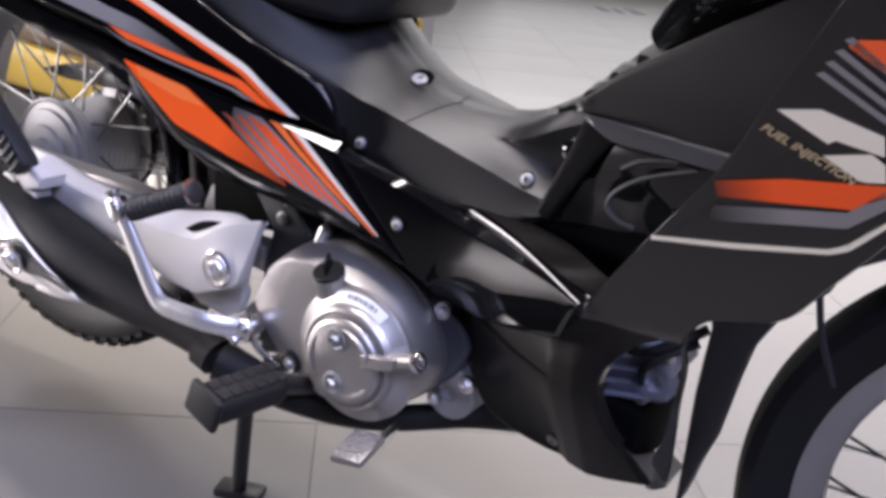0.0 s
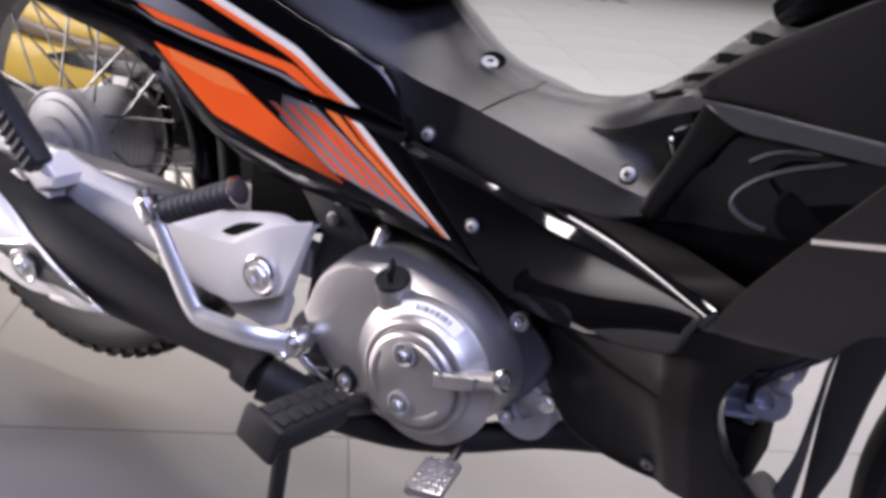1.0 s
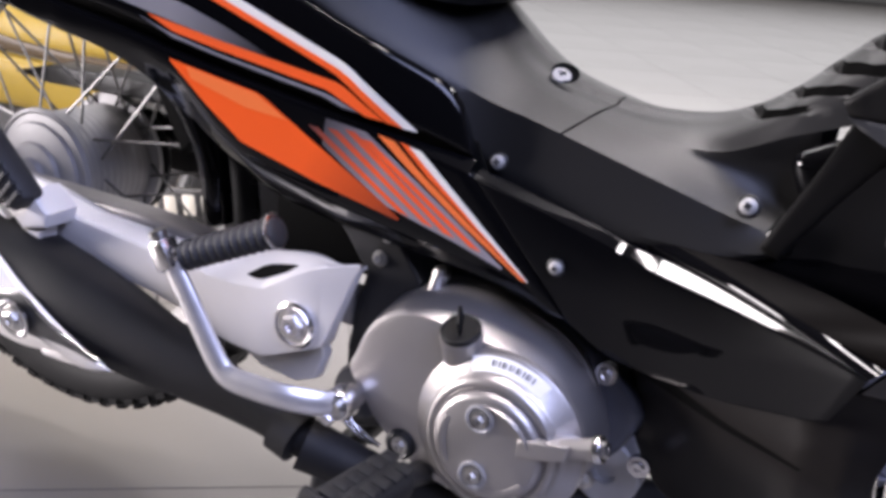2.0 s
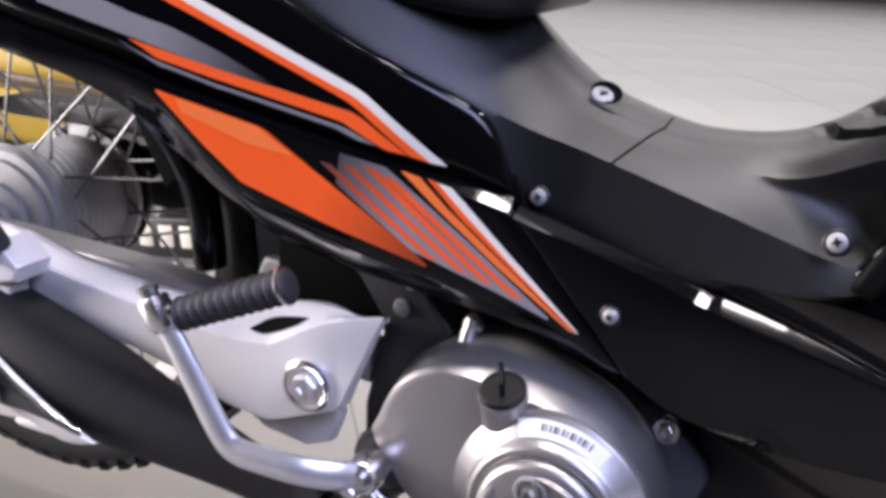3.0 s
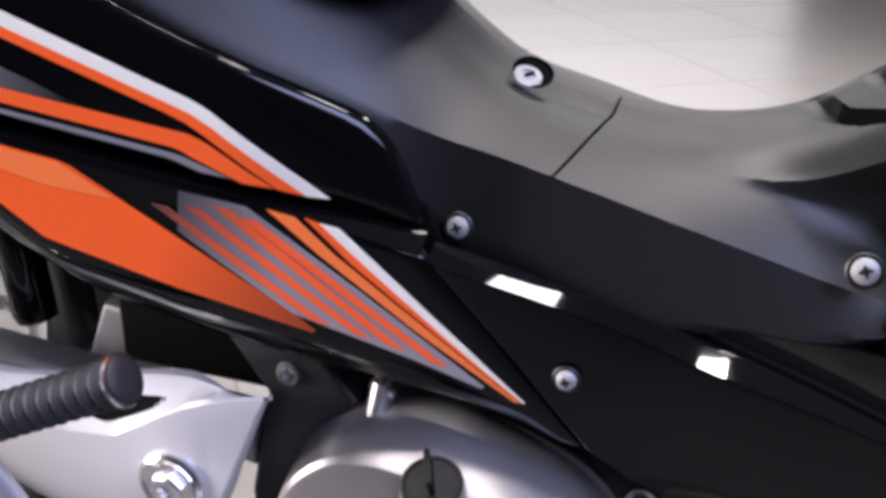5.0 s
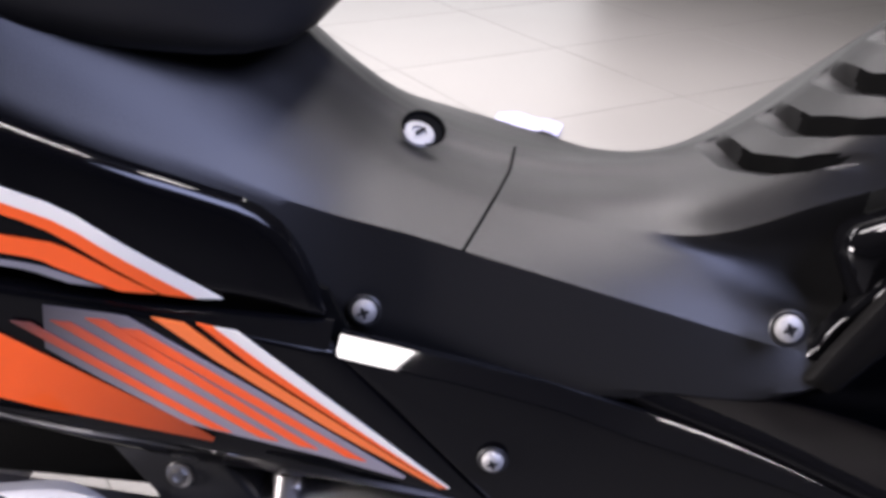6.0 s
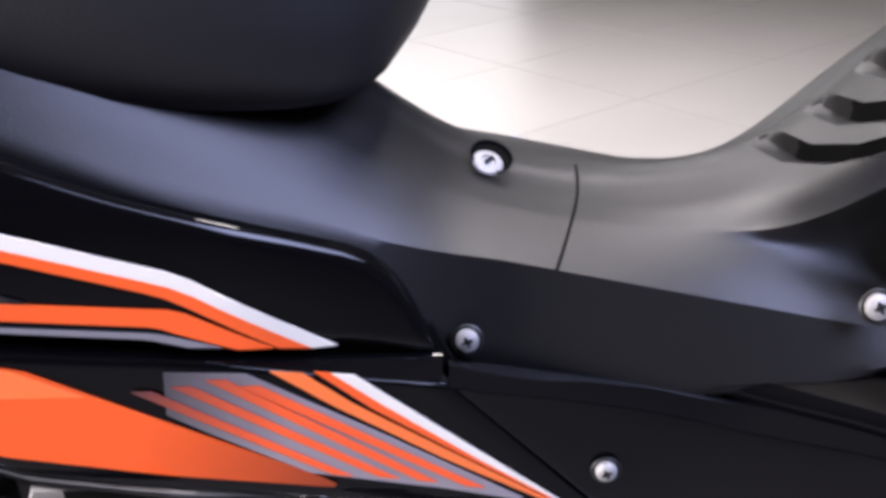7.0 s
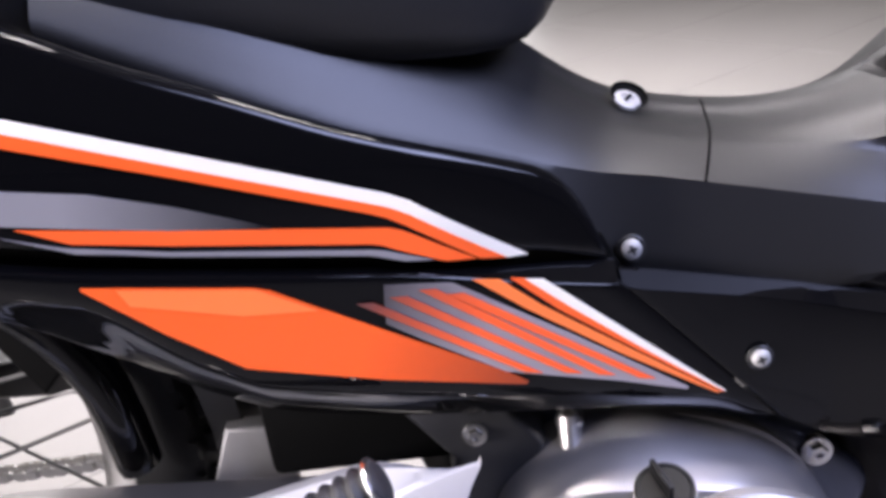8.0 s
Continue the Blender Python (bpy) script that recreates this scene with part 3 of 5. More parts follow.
def sheet(name, low, high, mat, parent, bow=0.0, label=""):
    """A smooth skin between two curves in space, 3 mm thick, bowed outwards by a given depth."""
    rings = []
    for a, b in zip(spline(low, 40), spline(high, 40)):
        face = [Vector(a).lerp(Vector(b), k / 8) + Vector((0, -4 * bow * k / 8 * (1 - k / 8), 0)) for k in range(9)]
        rings.append([tuple(p) for p in face] + [tuple(p + Vector((0, 0.003, -0.001))) for p in reversed(face)])
    return loft(name, rings, mat, parent, label, closed_ring=True, caps=True)


STRIP_LOW = [(0.655, -0.105, 0.4850), (0.6872, -0.1135, 0.4762), (0.7372, -0.1345, 0.4704), (0.7853, -0.162, 0.4657), (0.8407, -0.196, 0.4603)]
STRIP_TOP = [(0.657, -0.104, 0.490), (0.695, -0.1125, 0.4855), (0.742, -0.1340, 0.4800), (0.789, -0.1615, 0.4740), (0.847, -0.192, 0.4660)]
sheet("cover_strip", STRIP_LOW, STRIP_TOP, GLOSS, frame_cover, 0.002)
sheet("shield_wing", STRIP_TOP[1:-1] + [(0.852, -0.191, 0.466)], [(0.71, -0.108, 0.4860), (0.75, -0.114, 0.4850), (0.80, -0.142, 0.487), (0.866, -0.204, 0.491)], WING, bike, 0.001, "satin black inner wing of the fairing")
panel("frame_cover", COVER_TOP, COVER_LOW, frame_side, GLOSS, bike, 30, 8, edge=0.002, side=-1)

INNER_TOP = [(0.752, 0.500), (0.790, 0.560), (0.823, 0.578), (0.87, 0.582), (0.915, 0.583), (0.95, 0.60)]
INNER_LOW = [(0.745, 0.470), (0.79, 0.452), (0.835, 0.430), (0.86, 0.450), (0.885, 0.478), (0.91, 0.52)]
inner_shield = panel("inner_shield", INNER_TOP, INNER_LOW, lambda x, z: -0.106 - 0.30 * max(0, x - 0.80) - 0.25 * max(0, z - 0.52), GLOSS, bike, 40, 16, edge=0.006, label="gloss black inner leg shield")
SHIELD_TOP = [(0.787, 0.604), (0.822, 0.634), (0.869, 0.664), (0.934, 0.704), (1.0, 0.745)]
SHIELD_LOW = [(0.793, 0.595), (0.835, 0.5955), (0.87, 0.5945), (0.926, 0.593), (0.985, 0.66)]


def shield_side(x, z):
    return -0.132 - 0.16 * max(0, x - 0.80) + 1.6 * max(0, z - 0.615) ** 2


def garnish_side(x, z):
    return -0.132 - 0.16 * max(0, x - 0.80) - 0.6 * max(0.0, 0.5945 - z)


panel("shield_garnish", [(0.792, 0.5955), (0.835, 0.5955), (0.87, 0.5945), (0.930, 0.593)], [(0.800, 0.590), (0.828, 0.580), (0.87, 0.5795), (0.928, 0.579)],
      garnish_side, BLACK, bike, 24, 6, edge=0.0015, end=0.001, label="grey plastic trim of the leg shield")
panel("leg_shield", SHIELD_TOP, SHIELD_LOW, shield_side, SHIELD, bike, 40, 12, edge=0.003, label="matte black leg shield")
panel("leg_shield", [(0.872, 0.676)] + SHIELD_TOP[3:], SHIELD_LOW[2:], shield_side, SHIELD, bike, 24, 8, edge=0.003, side=-1)

# ribbed centre column of the leg shield: its face is stepped into trays, each with a slot painted dark at the back
LIP = np.array([(-0.078, 0.760, 0.586), (-0.074, 0.749, 0.577), (-0.066, 0.737, 0.569), (-0.045, 0.720, 0.565), (-0.022, 0.711, 0.566), (-0.008, 0.7085, 0.5665), (0.02, 0.7085, 0.5665)])
PITCH = math.hypot(0.0237, 0.0192)
RUN, RISE = 0.0237 / PITCH, 0.0192 / PITCH


# rows of the surface run along the lips: first up to the lowest lip, then five steps, then plain to the top
span = np.linspace(FORE, 0.93, 420)
curves = np.array([np.array(saddle_ring(float(x)))[edge_j : edge_j + UPPER + 1] for x in span])
lips = np.interp(curves[:, :, 1], LIP[:, 0], LIP[:, 1]) * RUN + np.interp(curves[:, :, 1], LIP[:, 0], LIP[:, 2]) * RISE
way = np.maximum.accumulate(curves[:, :, 0] * RUN + curves[:, :, 2] * RISE - lips, axis=0) + 1e-7 * np.arange(420)[:, None]
FOOT, HEAD_OF_SLOT = 0.0088, 0.0160
steps = [(f, -1) for f in np.linspace(0, 1, 26)[:-1]]
for k in range(5):
    steps += [(u, k) for u in (0.0, 0.0006, 0.0014, 0.0040, 0.0070, FOOT, 0.0112, 0.0138, HEAD_OF_SLOT, 0.0166, 0.0185, 0.0215, 0.0245, 0.0275, 0.0300)]
steps += [(f, 5) for f in np.linspace(0, 1, 30)]
verts = []
for u, k in steps:
    right = []
    for j in range(UPPER + 1):
        start, end = way[0, j], way[-1, j]
        at = start * (1 - u) if k < 0 else (k * PITCH + u if k < 5 else 5 * PITCH * (1 - u) + end * u)
        p = [float(np.interp(at, way[:, j], curves[:, j, m])) for m in range(3)]
        d = 0.0
        if 0 <= k < 5:
            d = u / FOOT if u < FOOT else max(0.0, 1 - (u - FOOT) / (HEAD_OF_SLOT - FOOT))
            d *= 0.0072 * (1 - smoothstep(-0.034, -0.012, p[1])) * smoothstep(-0.081, -0.070, p[1])
        right.append((p[0] + 0.60 * d, p[1] + 0.25 * d, p[2] - 0.76 * d, p[0], p[1], p[2]))
    verts += [q[:3] for q in right] + [(q[3], far_side(q[4]), q[5]) for q in reversed(right[:-1])]
w = 2 * UPPER + 1
faces, slots = [], {k: [] for k in range(5)}
for i in range(len(steps) - 1):
    u, k = steps[i]
    for j in range(w - 1):
        q = (i * w + j, i * w + j + 1, (i + 1) * w + j + 1, (i + 1) * w + j)
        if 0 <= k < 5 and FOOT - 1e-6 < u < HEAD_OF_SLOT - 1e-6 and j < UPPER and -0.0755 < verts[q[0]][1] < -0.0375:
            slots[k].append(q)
        else:
            faces.append(q)
column = mesh("shield_column", verts, faces, MATTE, bike, "matte black ribbed column below the handlebar", sharp=30)
# slot faces coloured near black for the shade inside them
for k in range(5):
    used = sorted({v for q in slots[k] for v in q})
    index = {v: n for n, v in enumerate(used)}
    mesh("slot_shade", [verts[v] for v in used], [tuple(index[v] for v in q) for q in slots[k]], DARK, column)
# near-black blocks added behind the shield so that see-through gaps stay dark
prism("shield_gap_filler", [(0.66, 0.44), (0.68, 0.475), (0.74, 0.492), (0.79, 0.52), (0.84, 0.46), (0.80, 0.42), (0.70, 0.42)], 0.08, -0.096, DARK, bike, 0.002)
block("shield_gap_filler", (0.11, 0.02, 0.13), pose(0.888, -0.085, 0.535, 0, -20, 0), DARK, bike, 0.004)
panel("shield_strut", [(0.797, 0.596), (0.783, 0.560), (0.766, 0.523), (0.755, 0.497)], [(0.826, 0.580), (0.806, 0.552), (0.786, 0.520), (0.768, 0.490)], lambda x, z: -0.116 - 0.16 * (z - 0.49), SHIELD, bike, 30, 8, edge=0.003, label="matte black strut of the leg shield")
# another added dark filler, behind the garnish
prism("shield_gap_filler", [(0.800, 0.560), (0.815, 0.605), (0.93, 0.665), (0.985, 0.64), (0.93, 0.54), (0.84, 0.53)], -0.040, -0.070, DARK, bike, 0.003)
block("hook_pocket", (0.05, 0.03, 0.055), pose(0.792, -0.092, 0.545, 0, -25, 0), GLOSS, bike, 0.012, segments=4)

FAIR_REAR = [(1.03, 0.76), (0.992, 0.690), (0.975, 0.659), (0.954, 0.617), (0.929, 0.581), (0.900, 0.541), (0.868, 0.495), (0.835, 0.440)]
FAIR_FRONT = [(1.16, 0.76), (1.12, 0.70), (1.09, 0.645), (1.051, 0.580), (1.024, 0.540), (0.995, 0.500), (0.945, 0.480), (0.922, 0.449)]
fairing = panel("fairing", FAIR_REAR, FAIR_FRONT, fairing_side, FAIRING, bike, 56, 16, edge=0.0015, label="satin black front fairing with orange, grey and white stripes")
panel("fairing", FAIR_REAR, FAIR_FRONT, fairing_side, FAIRING, bike, 32, 8, edge=0.006, side=-1)
decal("orange_stripe", [(0.946, 0.599), (0.992, 0.612), (1.045, 0.621), (1.075, 0.628)], [(0.948, 0.588), (0.994, 0.595), (1.030, 0.601), (1.043, 0.613)], fairing_side, FRONT_FADE, fairing)
decal("grey_stripe", [(0.946, 0.581), (0.994, 0.591), (1.027, 0.598), (1.045, 0.617), (1.07, 0.645)], [(0.943, 0.568), (0.995, 0.580), (1.028, 0.587), (1.047, 0.605), (1.08, 0.645)], fairing_side, FRONT_GREY, fairing)
decal("white_stripe", [(0.902, 0.5435), (0.960, 0.5550), (1.020, 0.5690), (1.030, 0.5755), (1.049, 0.597), (1.075, 0.628)], [(0.902, 0.540), (0.961, 0.551), (1.021, 0.5655), (1.032, 0.572), (1.049, 0.5925), (1.077, 0.625)], fairing_side, WHITE_DECAL, fairing)
decal("emblem", [(0.981, 0.655), (1.005, 0.660), (1.040, 0.651)], [(1.011, 0.640), (1.015, 0.643), (1.042, 0.639)], fairing_side, WHITE_DECAL, fairing, nv=2)
decal("emblem", [(1.009, 0.632), (1.035, 0.639), (1.043, 0.634)], [(1.031, 0.6205), (1.036, 0.621), (1.045, 0.623)], fairing_side, WHITE_DECAL, fairing, nv=2)
for k in range(4):
    s = 0.007 * k
    decal("slash", [(1.000 + s * 0.6, 0.680 + s), (1.040 + s * 0.3, 0.658 + s)], [(1.004 + s * 0.6, 0.682 + s), (1.040 + s * 0.3, 0.662 + s)], fairing_side, GREY_DECAL, fairing)
decal("orange_flash", [(1.015, 0.698), (1.036, 0.686), (1.07, 0.69)], [(1.02, 0.702), (1.04, 0.705), (1.07, 0.71)], fairing_side, ORANGE, fairing)

# words on the fairing
text = bpy.data.curves.new("lettering", "FONT")
text.body, text.size, text.extrude, text.shear = "FUEL INJECTION", 0.0105, 0.0004, 0.25
text.align_x, text.align_y = "LEFT", "CENTER"
words = new("lettering_source", text)
right = Vector((1.029, fairing_side(0, 0.619), 0.619)) - Vector((0.973, fairing_side(0, 0.643), 0.643))
normal = Vector((0, -1, -0.5)).normalized()
ex = (right - normal * right.dot(normal)).normalized()
ey = normal.cross(ex)
turn = Matrix((ex, ey, normal)).transposed().to_4x4()
me = bpy.data.meshes.new_from_object(words.evaluated_get(bpy.context.evaluated_depsgraph_get()))
width = max(v.co.x for v in me.vertices)
me.transform(Matrix.Translation(Vector((0.973, fairing_side(0, 0.643) - 0.0016, 0.643))) @ turn @ Matrix.Scale(right.length / width, 4))
bpy.data.objects.remove(words)
me.materials.clear()
link("lettering", me, GOLD_DECAL, fairing, "gold lettering reading FUEL INJECTION")

BELLY_LOW = [(0.673, 0.396), (0.678, 0.335), (0.687, 0.3125), (0.701, 0.288), (0.718, 0.270), (0.753, 0.258), (0.800, 0.253), (0.846, 0.262), (0.873, 0.2685), (0.900, 0.2755)]
BELLY_TOP = [(0.931, 0.469), (0.907, 0.446), (0.888, 0.432), (0.8725, 0.415), (0.863, 0.401), (0.859, 0.384), (0.861, 0.361), (0.8665, 0.335), (0.8745, 0.318)]
belly = panel("lower_fairing", BELLY_LOW, BELLY_TOP, belly_side, BELLY, bike, 80, 56, edge=0.006, label="satin black lower fairing with an opening")
panel("opening_rim", [(0.902, 0.308), (0.9063, 0.3244), (0.9114, 0.3433), (0.9155, 0.3678), (0.9179, 0.3958), (0.9216, 0.4342), (0.9264, 0.4603)], [(0.9139, 0.2816), (0.9175, 0.3100), (0.9205, 0.3450), (0.9218, 0.3700), (0.9225, 0.3950), (0.9245, 0.4276), (0.9286, 0.4595)],
      belly_side, FAIRING, bike, 36, 6, edge=0.002)
sheet("pan_lip", [(0.876, -0.121, 0.293), (0.889, -0.119, 0.285), (0.902, -0.117, 0.276), (0.914, -0.112, 0.280)], [(0.864, -0.094, 0.291), (0.869, -0.040, 0.262), (0.875, 0.010, 0.245), (0.895, 0.010, 0.235)], LIP_GREY, bike, label="dark plastic lip below the opening")
# shade of a groove, laid on as a dark tapering strip
decal("groove_shade", [(0.690, 0.380), (0.725, 0.3775), (0.765, 0.3770), (0.816, 0.3800)], [(0.690, 0.370), (0.725, 0.3690), (0.765, 0.3715), (0.814, 0.3778)], belly_side, DARK, belly, curve=spline, off=0.0006)
# inner wall of the opening
loft("opening_wall", [[(p[0], belly_side(p[0], p[1]) + 0.006, p[1]), (p[0] + 0.001, belly_side(p[0], p[1]) + 0.016, p[1])] for p in spline(BELLY_TOP, 30)], FAIRING, bike)

# flap behind the front wheel
FLAP = [(0.905, 0.50), (0.921, 0.432), (0.9185, 0.37), (0.920, 0.306), (0.9205, 0.262), (0.925, 0.262), (0.934, 0.302), (0.942, 0.329), (0.946, 0.359), (0.950, 0.389), (0.956, 0.421), (0.971, 0.452), (1.005, 0.49), (0.985, 0.515)]
prism("mud_flap", FLAP, -0.072, -0.095, BLACK, bike, bevel=0.006, label="black plastic flap behind the front wheel")
prism("wheel_arch", [(0.94, 0.52), (0.99, 0.485), (1.02, 0.515), (1.06, 0.54), (1.13, 0.62), (1.06, 0.62)], 0.10, -0.10, BLACK, bike, bevel=0.006)

# ---- engine ----
engine = prism("crankcase", [(0.462, 0.322), (0.476, 0.372), (0.517, 0.403), (0.581, 0.408), (0.636, 0.388), (0.676, 0.362), (0.694, 0.340), (0.690, 0.320), (0.672, 0.290), (0.640, 0.262), (0.602, 0.245), (0.55, 0.248), (0.502, 0.272)],
               0.10, -0.098, BLUED, bike, bevel=0.008, smooth_outline=60, label="dark grey cast alloy engine crankcase")
# the cover: a gasket outline, a wide falling flank in front and above, and a raised flat face
GASKET = [(0.461, 0.322), (0.465, 0.350), (0.478, 0.380), (0.505, 0.402), (0.535, 0.411), (0.565, 0.410), (0.598, 0.3985), (0.629, 0.3835), (0.651, 0.363), (0.667, 0.335), (0.671, 0.308), (0.660, 0.280), (0.632, 0.257), (0.600, 0.246), (0.552, 0.249), (0.503, 0.273)]
FACE = [(0.466, 0.323), (0.470, 0.348), (0.482, 0.374), (0.504, 0.393), (0.530, 0.398), (0.552, 0.396), (0.578, 0.393), (0.606, 0.387), (0.635, 0.368), (0.652, 0.340), (0.657, 0.312), (0.648, 0.284), (0.626, 0.263), (0.599, 0.252), (0.555, 0.255), (0.508, 0.278)]
gasket, face = spline(GASKET, 96, True)[:-1], spline(FACE, 96, True)[:-1]
middle = np.array((0.565, 0.328))
rings = []
for f, y in ((0.0, -0.095), (0.0, -0.108), (0.03, -0.1105), (0.25, -0.127), (0.60, -0.1415), (0.86, -0.1488), (1.0, -0.1530)):
    rings.append([(p[0], y, p[1]) for p in (g * (1 - f) + q * f for g, q in zip(gasket, face))])
for f, y in ((0.03, -0.1560), (0.07, -0.1572), (0.35, -0.1590), (0.7, -0.1600), (0.999, -0.1602)):
    rings.append([(p[0], y, p[1]) for p in (q * (1 - f) + middle * f for q in face)])
clutch = loft("crankcase_cover", rings, SILVER, bike, "silver painted right crankcase cover", closed_ring=True, caps=True, sharp=22)
CLUTCH = (0.603, -0.1575, 0.3195)
lathe("clutch_ring", [(0.0, 0.0), (0.0700, -0.002), (0.0692, 0.0035), (0.0670, 0.0055), (0.0560, 0.0122), (0.0540, 0.0150), (0.0530, 0.0185), (0.0510, 0.0202), (0.0480, 0.0205), (0.0465, 0.0200), (0.0455, 0.0186), (0.0, 0.0186)],
      CLUTCH, (0, -1, 0), SILVER, bike, 72, "round silver clutch cover")
cap_disc = lathe("clutch_cap", [(0.0, 0.0), (0.0445, 0.0), (0.0445, 0.0045), (0.0425, 0.0075), (0.0395, 0.0088), (0.0, 0.0092)], (CLUTCH[0], -0.1755, CLUTCH[2]), (0, -1, 0), SILVER, bike, 56)
prism("cap_bar", [(0.628, 0.323), (0.650, 0.327), (0.666, 0.333), (0.667, 0.345), (0.650, 0.342), (0.628, 0.338)], -0.165, -0.1858, SILVER, bike, bevel=0.002)
# raised crescents cast into the cap
for a0, a1, r in ((20, 95, 0.036), (150, 215, 0.036), (255, 330, 0.037)):
    tube("cap_crescent", [(CLUTCH[0] + r * math.cos(radians(a0 + (a1 - a0) * k / 8)), -0.1842, CLUTCH[2] + r * math.sin(radians(a0 + (a1 - a0) * k / 8))) for k in range(9)], lambda s: 0.0042 * math.sin(math.pi * (0.08 + 0.84 * s)) ** 0.5, SILVER, cap_disc, 24, 10, flat=0.35)


def bolt(place, axis, r=0.0065, mat=STEEL, parent=bike, name="bolt", deep=0.005):
    """A hexagon head on its washer, one piece."""
    bm = bmesh.new()
    bm.from_mesh(lathe_mesh("w", [(0.0, -0.004), (r * 1.55, -0.004), (r * 1.55, 0.0), (r * 1.45, 0.0012), (r * 1.05, 0.0015), (0.0, 0.0015)], 24))
    bm.from_mesh(lathe_mesh("h", [(0.0, 0.001), (r, 0.001), (r, deep * 0.8), (r * 0.85, deep), (r * 0.5, deep), (r * 0.42, deep * 0.5), (0.0, deep * 0.5)], 6))
    bmesh.ops.transform(bm, matrix=axis_pose(place, axis, 17), verts=bm.verts)
    return part(name, bm, mat, parent)


def pan_screw(place, axis, r=0.0065, mat=STEEL, parent=bike, cup=1.25):
    """A domed cross-head screw in a shallow dark cup."""
    m = axis_pose(place, axis)
    dish = lathe("screw", [(0.0, 0.0), (r * cup, 0.0), (r * cup + 0.0008, 0.0006), (r * cup, 0.0012), (r * 1.1, 0.0004)], place, axis, BLACK, parent, 28)
    lathe("screw_head", [(r, 0.0), (r, 0.0016), (r * 0.92, 0.0030), (r * 0.65, 0.0040), (r * 0.35, 0.0043), (r * 0.30, 0.0030), (0.0, 0.0026)], place, axis, mat, dish, 28)
    # cross slots drawn as black bars for the shade in them
    for a in (20, 110):
        block("screw_slot_shade", (r * 1.0, r * 0.18, 0.0006), m @ pose(0, 0, 0.0041, 0, 0, a), BLACK, dish, bevel=0)
    return dish


for x, z in ((0.597, 0.3435), (0.596, 0.2955)):
    lathe("cap_recess", [(0.0, 0.0), (0.0115, 0.0), (0.0115, 0.0015), (0.0100, 0.0018), (0.0088, 0.0005)], (x, -0.1846, z), (0, -1, 0), CAST, bike, 28)
    bolt((x, -0.1855, z), (0, -1, 0), 0.0048, STEEL)
lathe("case_plug", [(0.0, 0.0), (0.013, 0.0), (0.013, 0.006), (0.010, 0.008), (0.006, 0.005), (0.0, 0.005)], (0.520, -0.155, 0.281), (0, -1, 0), BLACK, bike, 28)
bolt((0.520, -0.160, 0.281), (0, -1, 0), 0.005, STEEL)
CAP_AXIS = (-0.05, -0.40, 0.91)
CAP = Vector((0.5630, -0.1585, 0.3945))
lathe("oil_neck", [(0.0, -0.036), (0.0225, -0.036), (0.0185, -0.026), (0.0172, -0.018), (0.0168, -0.004), (0.0170, -0.0025), (0.0165, -0.0010), (0.0, -0.0010)], CAP, CAP_AXIS, SILVER, bike, 40)
cap = lathe("oil_cap", [(0.0, -0.002), (0.0154, -0.002), (0.0160, -0.0005), (0.0160, 0.0022), (0.0150, 0.0034), (0.0138, 0.0034), (0.0132, 0.0026), (0.0, 0.0022)], CAP, CAP_AXIS, OILCAP, bike, 40, "black oil filler cap with a thin grip")
away = (Vector((-0.3, 0.9, 0)) - Vector(CAP_AXIS).normalized() * Vector((-0.3, 0.9, 0)).dot(Vector(CAP_AXIS).normalized())).normalized()
grip = Matrix((away, Vector(CAP_AXIS).normalized().cross(away), Vector(CAP_AXIS).normalized())).transposed().to_4x4()
block("cap_grip", (0.020, 0.0030, 0.013), Matrix.Translation(CAP + Vector(CAP_AXIS).normalized() * 0.0082 + away * 0.003) @ grip, OILCAP, cap, bevel=0.0010)
# cover boss, bolt tower and rib
tube("bolt_tower", [(0.5195, -0.112, 0.417), (0.519, -0.120, 0.402), (0.518, -0.130, 0.386)], 0.0068, SILVER, bike, 4, 16)
bolt((0.5195, -0.1125, 0.4165), (-0.1, -0.3, 1), 0.0052, STEEL)
loft("gasket_flange", [[(p[0], -0.094, p[1]), (p[0], -0.103, p[1]), (p[0] + n * 0.0035, -0.105, p[1] + n * 0.005), (p[0] + n * 0.0055, -0.104, p[1] + n * 0.0075), (p[0] + n * 0.0055, -0.094, p[1] + n * 0.0075)]
      for p, n in ((q, 0.55 + 0.45 * math.sin(math.pi * i / 40)) for i, q in enumerate(spline([(0.553, 0.4055), (0.573, 0.4005), (0.595, 0.3925), (0.626, 0.3785), (0.646, 0.362), (0.654, 0.3505)], 40)))], SILVER, bike, closed_ring=True, caps=True, sharp=30)
bolt((0.662, -0.100, 0.366), (0, -1, 0.1), 0.0062, CHROME)
bolt((0.457, -0.078, 0.406), (0, -1, 0.2), 0.0075, STEEL)
bolt((0.455, -0.085, 0.375), (0, -1, 0.1), 0.0055, STEEL)
tube("breather_pipe", [(0.660, -0.176, 0.338), (0.688, -0.176, 0.347)], 0.0082, SILVER, bike, 6, 14)
bolt((0.688, -0.176, 0.347), (1, 0, 0.3), 0.0065, CHROME)
lathe("drain_flange", [(0.0, 0.0), (0.030, 0.0), (0.030, 0.03), (0.028, 0.032), (0.010, 0.032), (0.009, 0.026), (0.0, 0.026)], (0.668, -0.050, 0.270), (0, -1, 0), CAST, bike, 36)
bolt((0.655, -0.09, 0.262), (0, -1, 0), 0.005, STEEL)
bolt((0.700, -0.105, 0.300), (0, -1, 0), 0.006, CHROME)
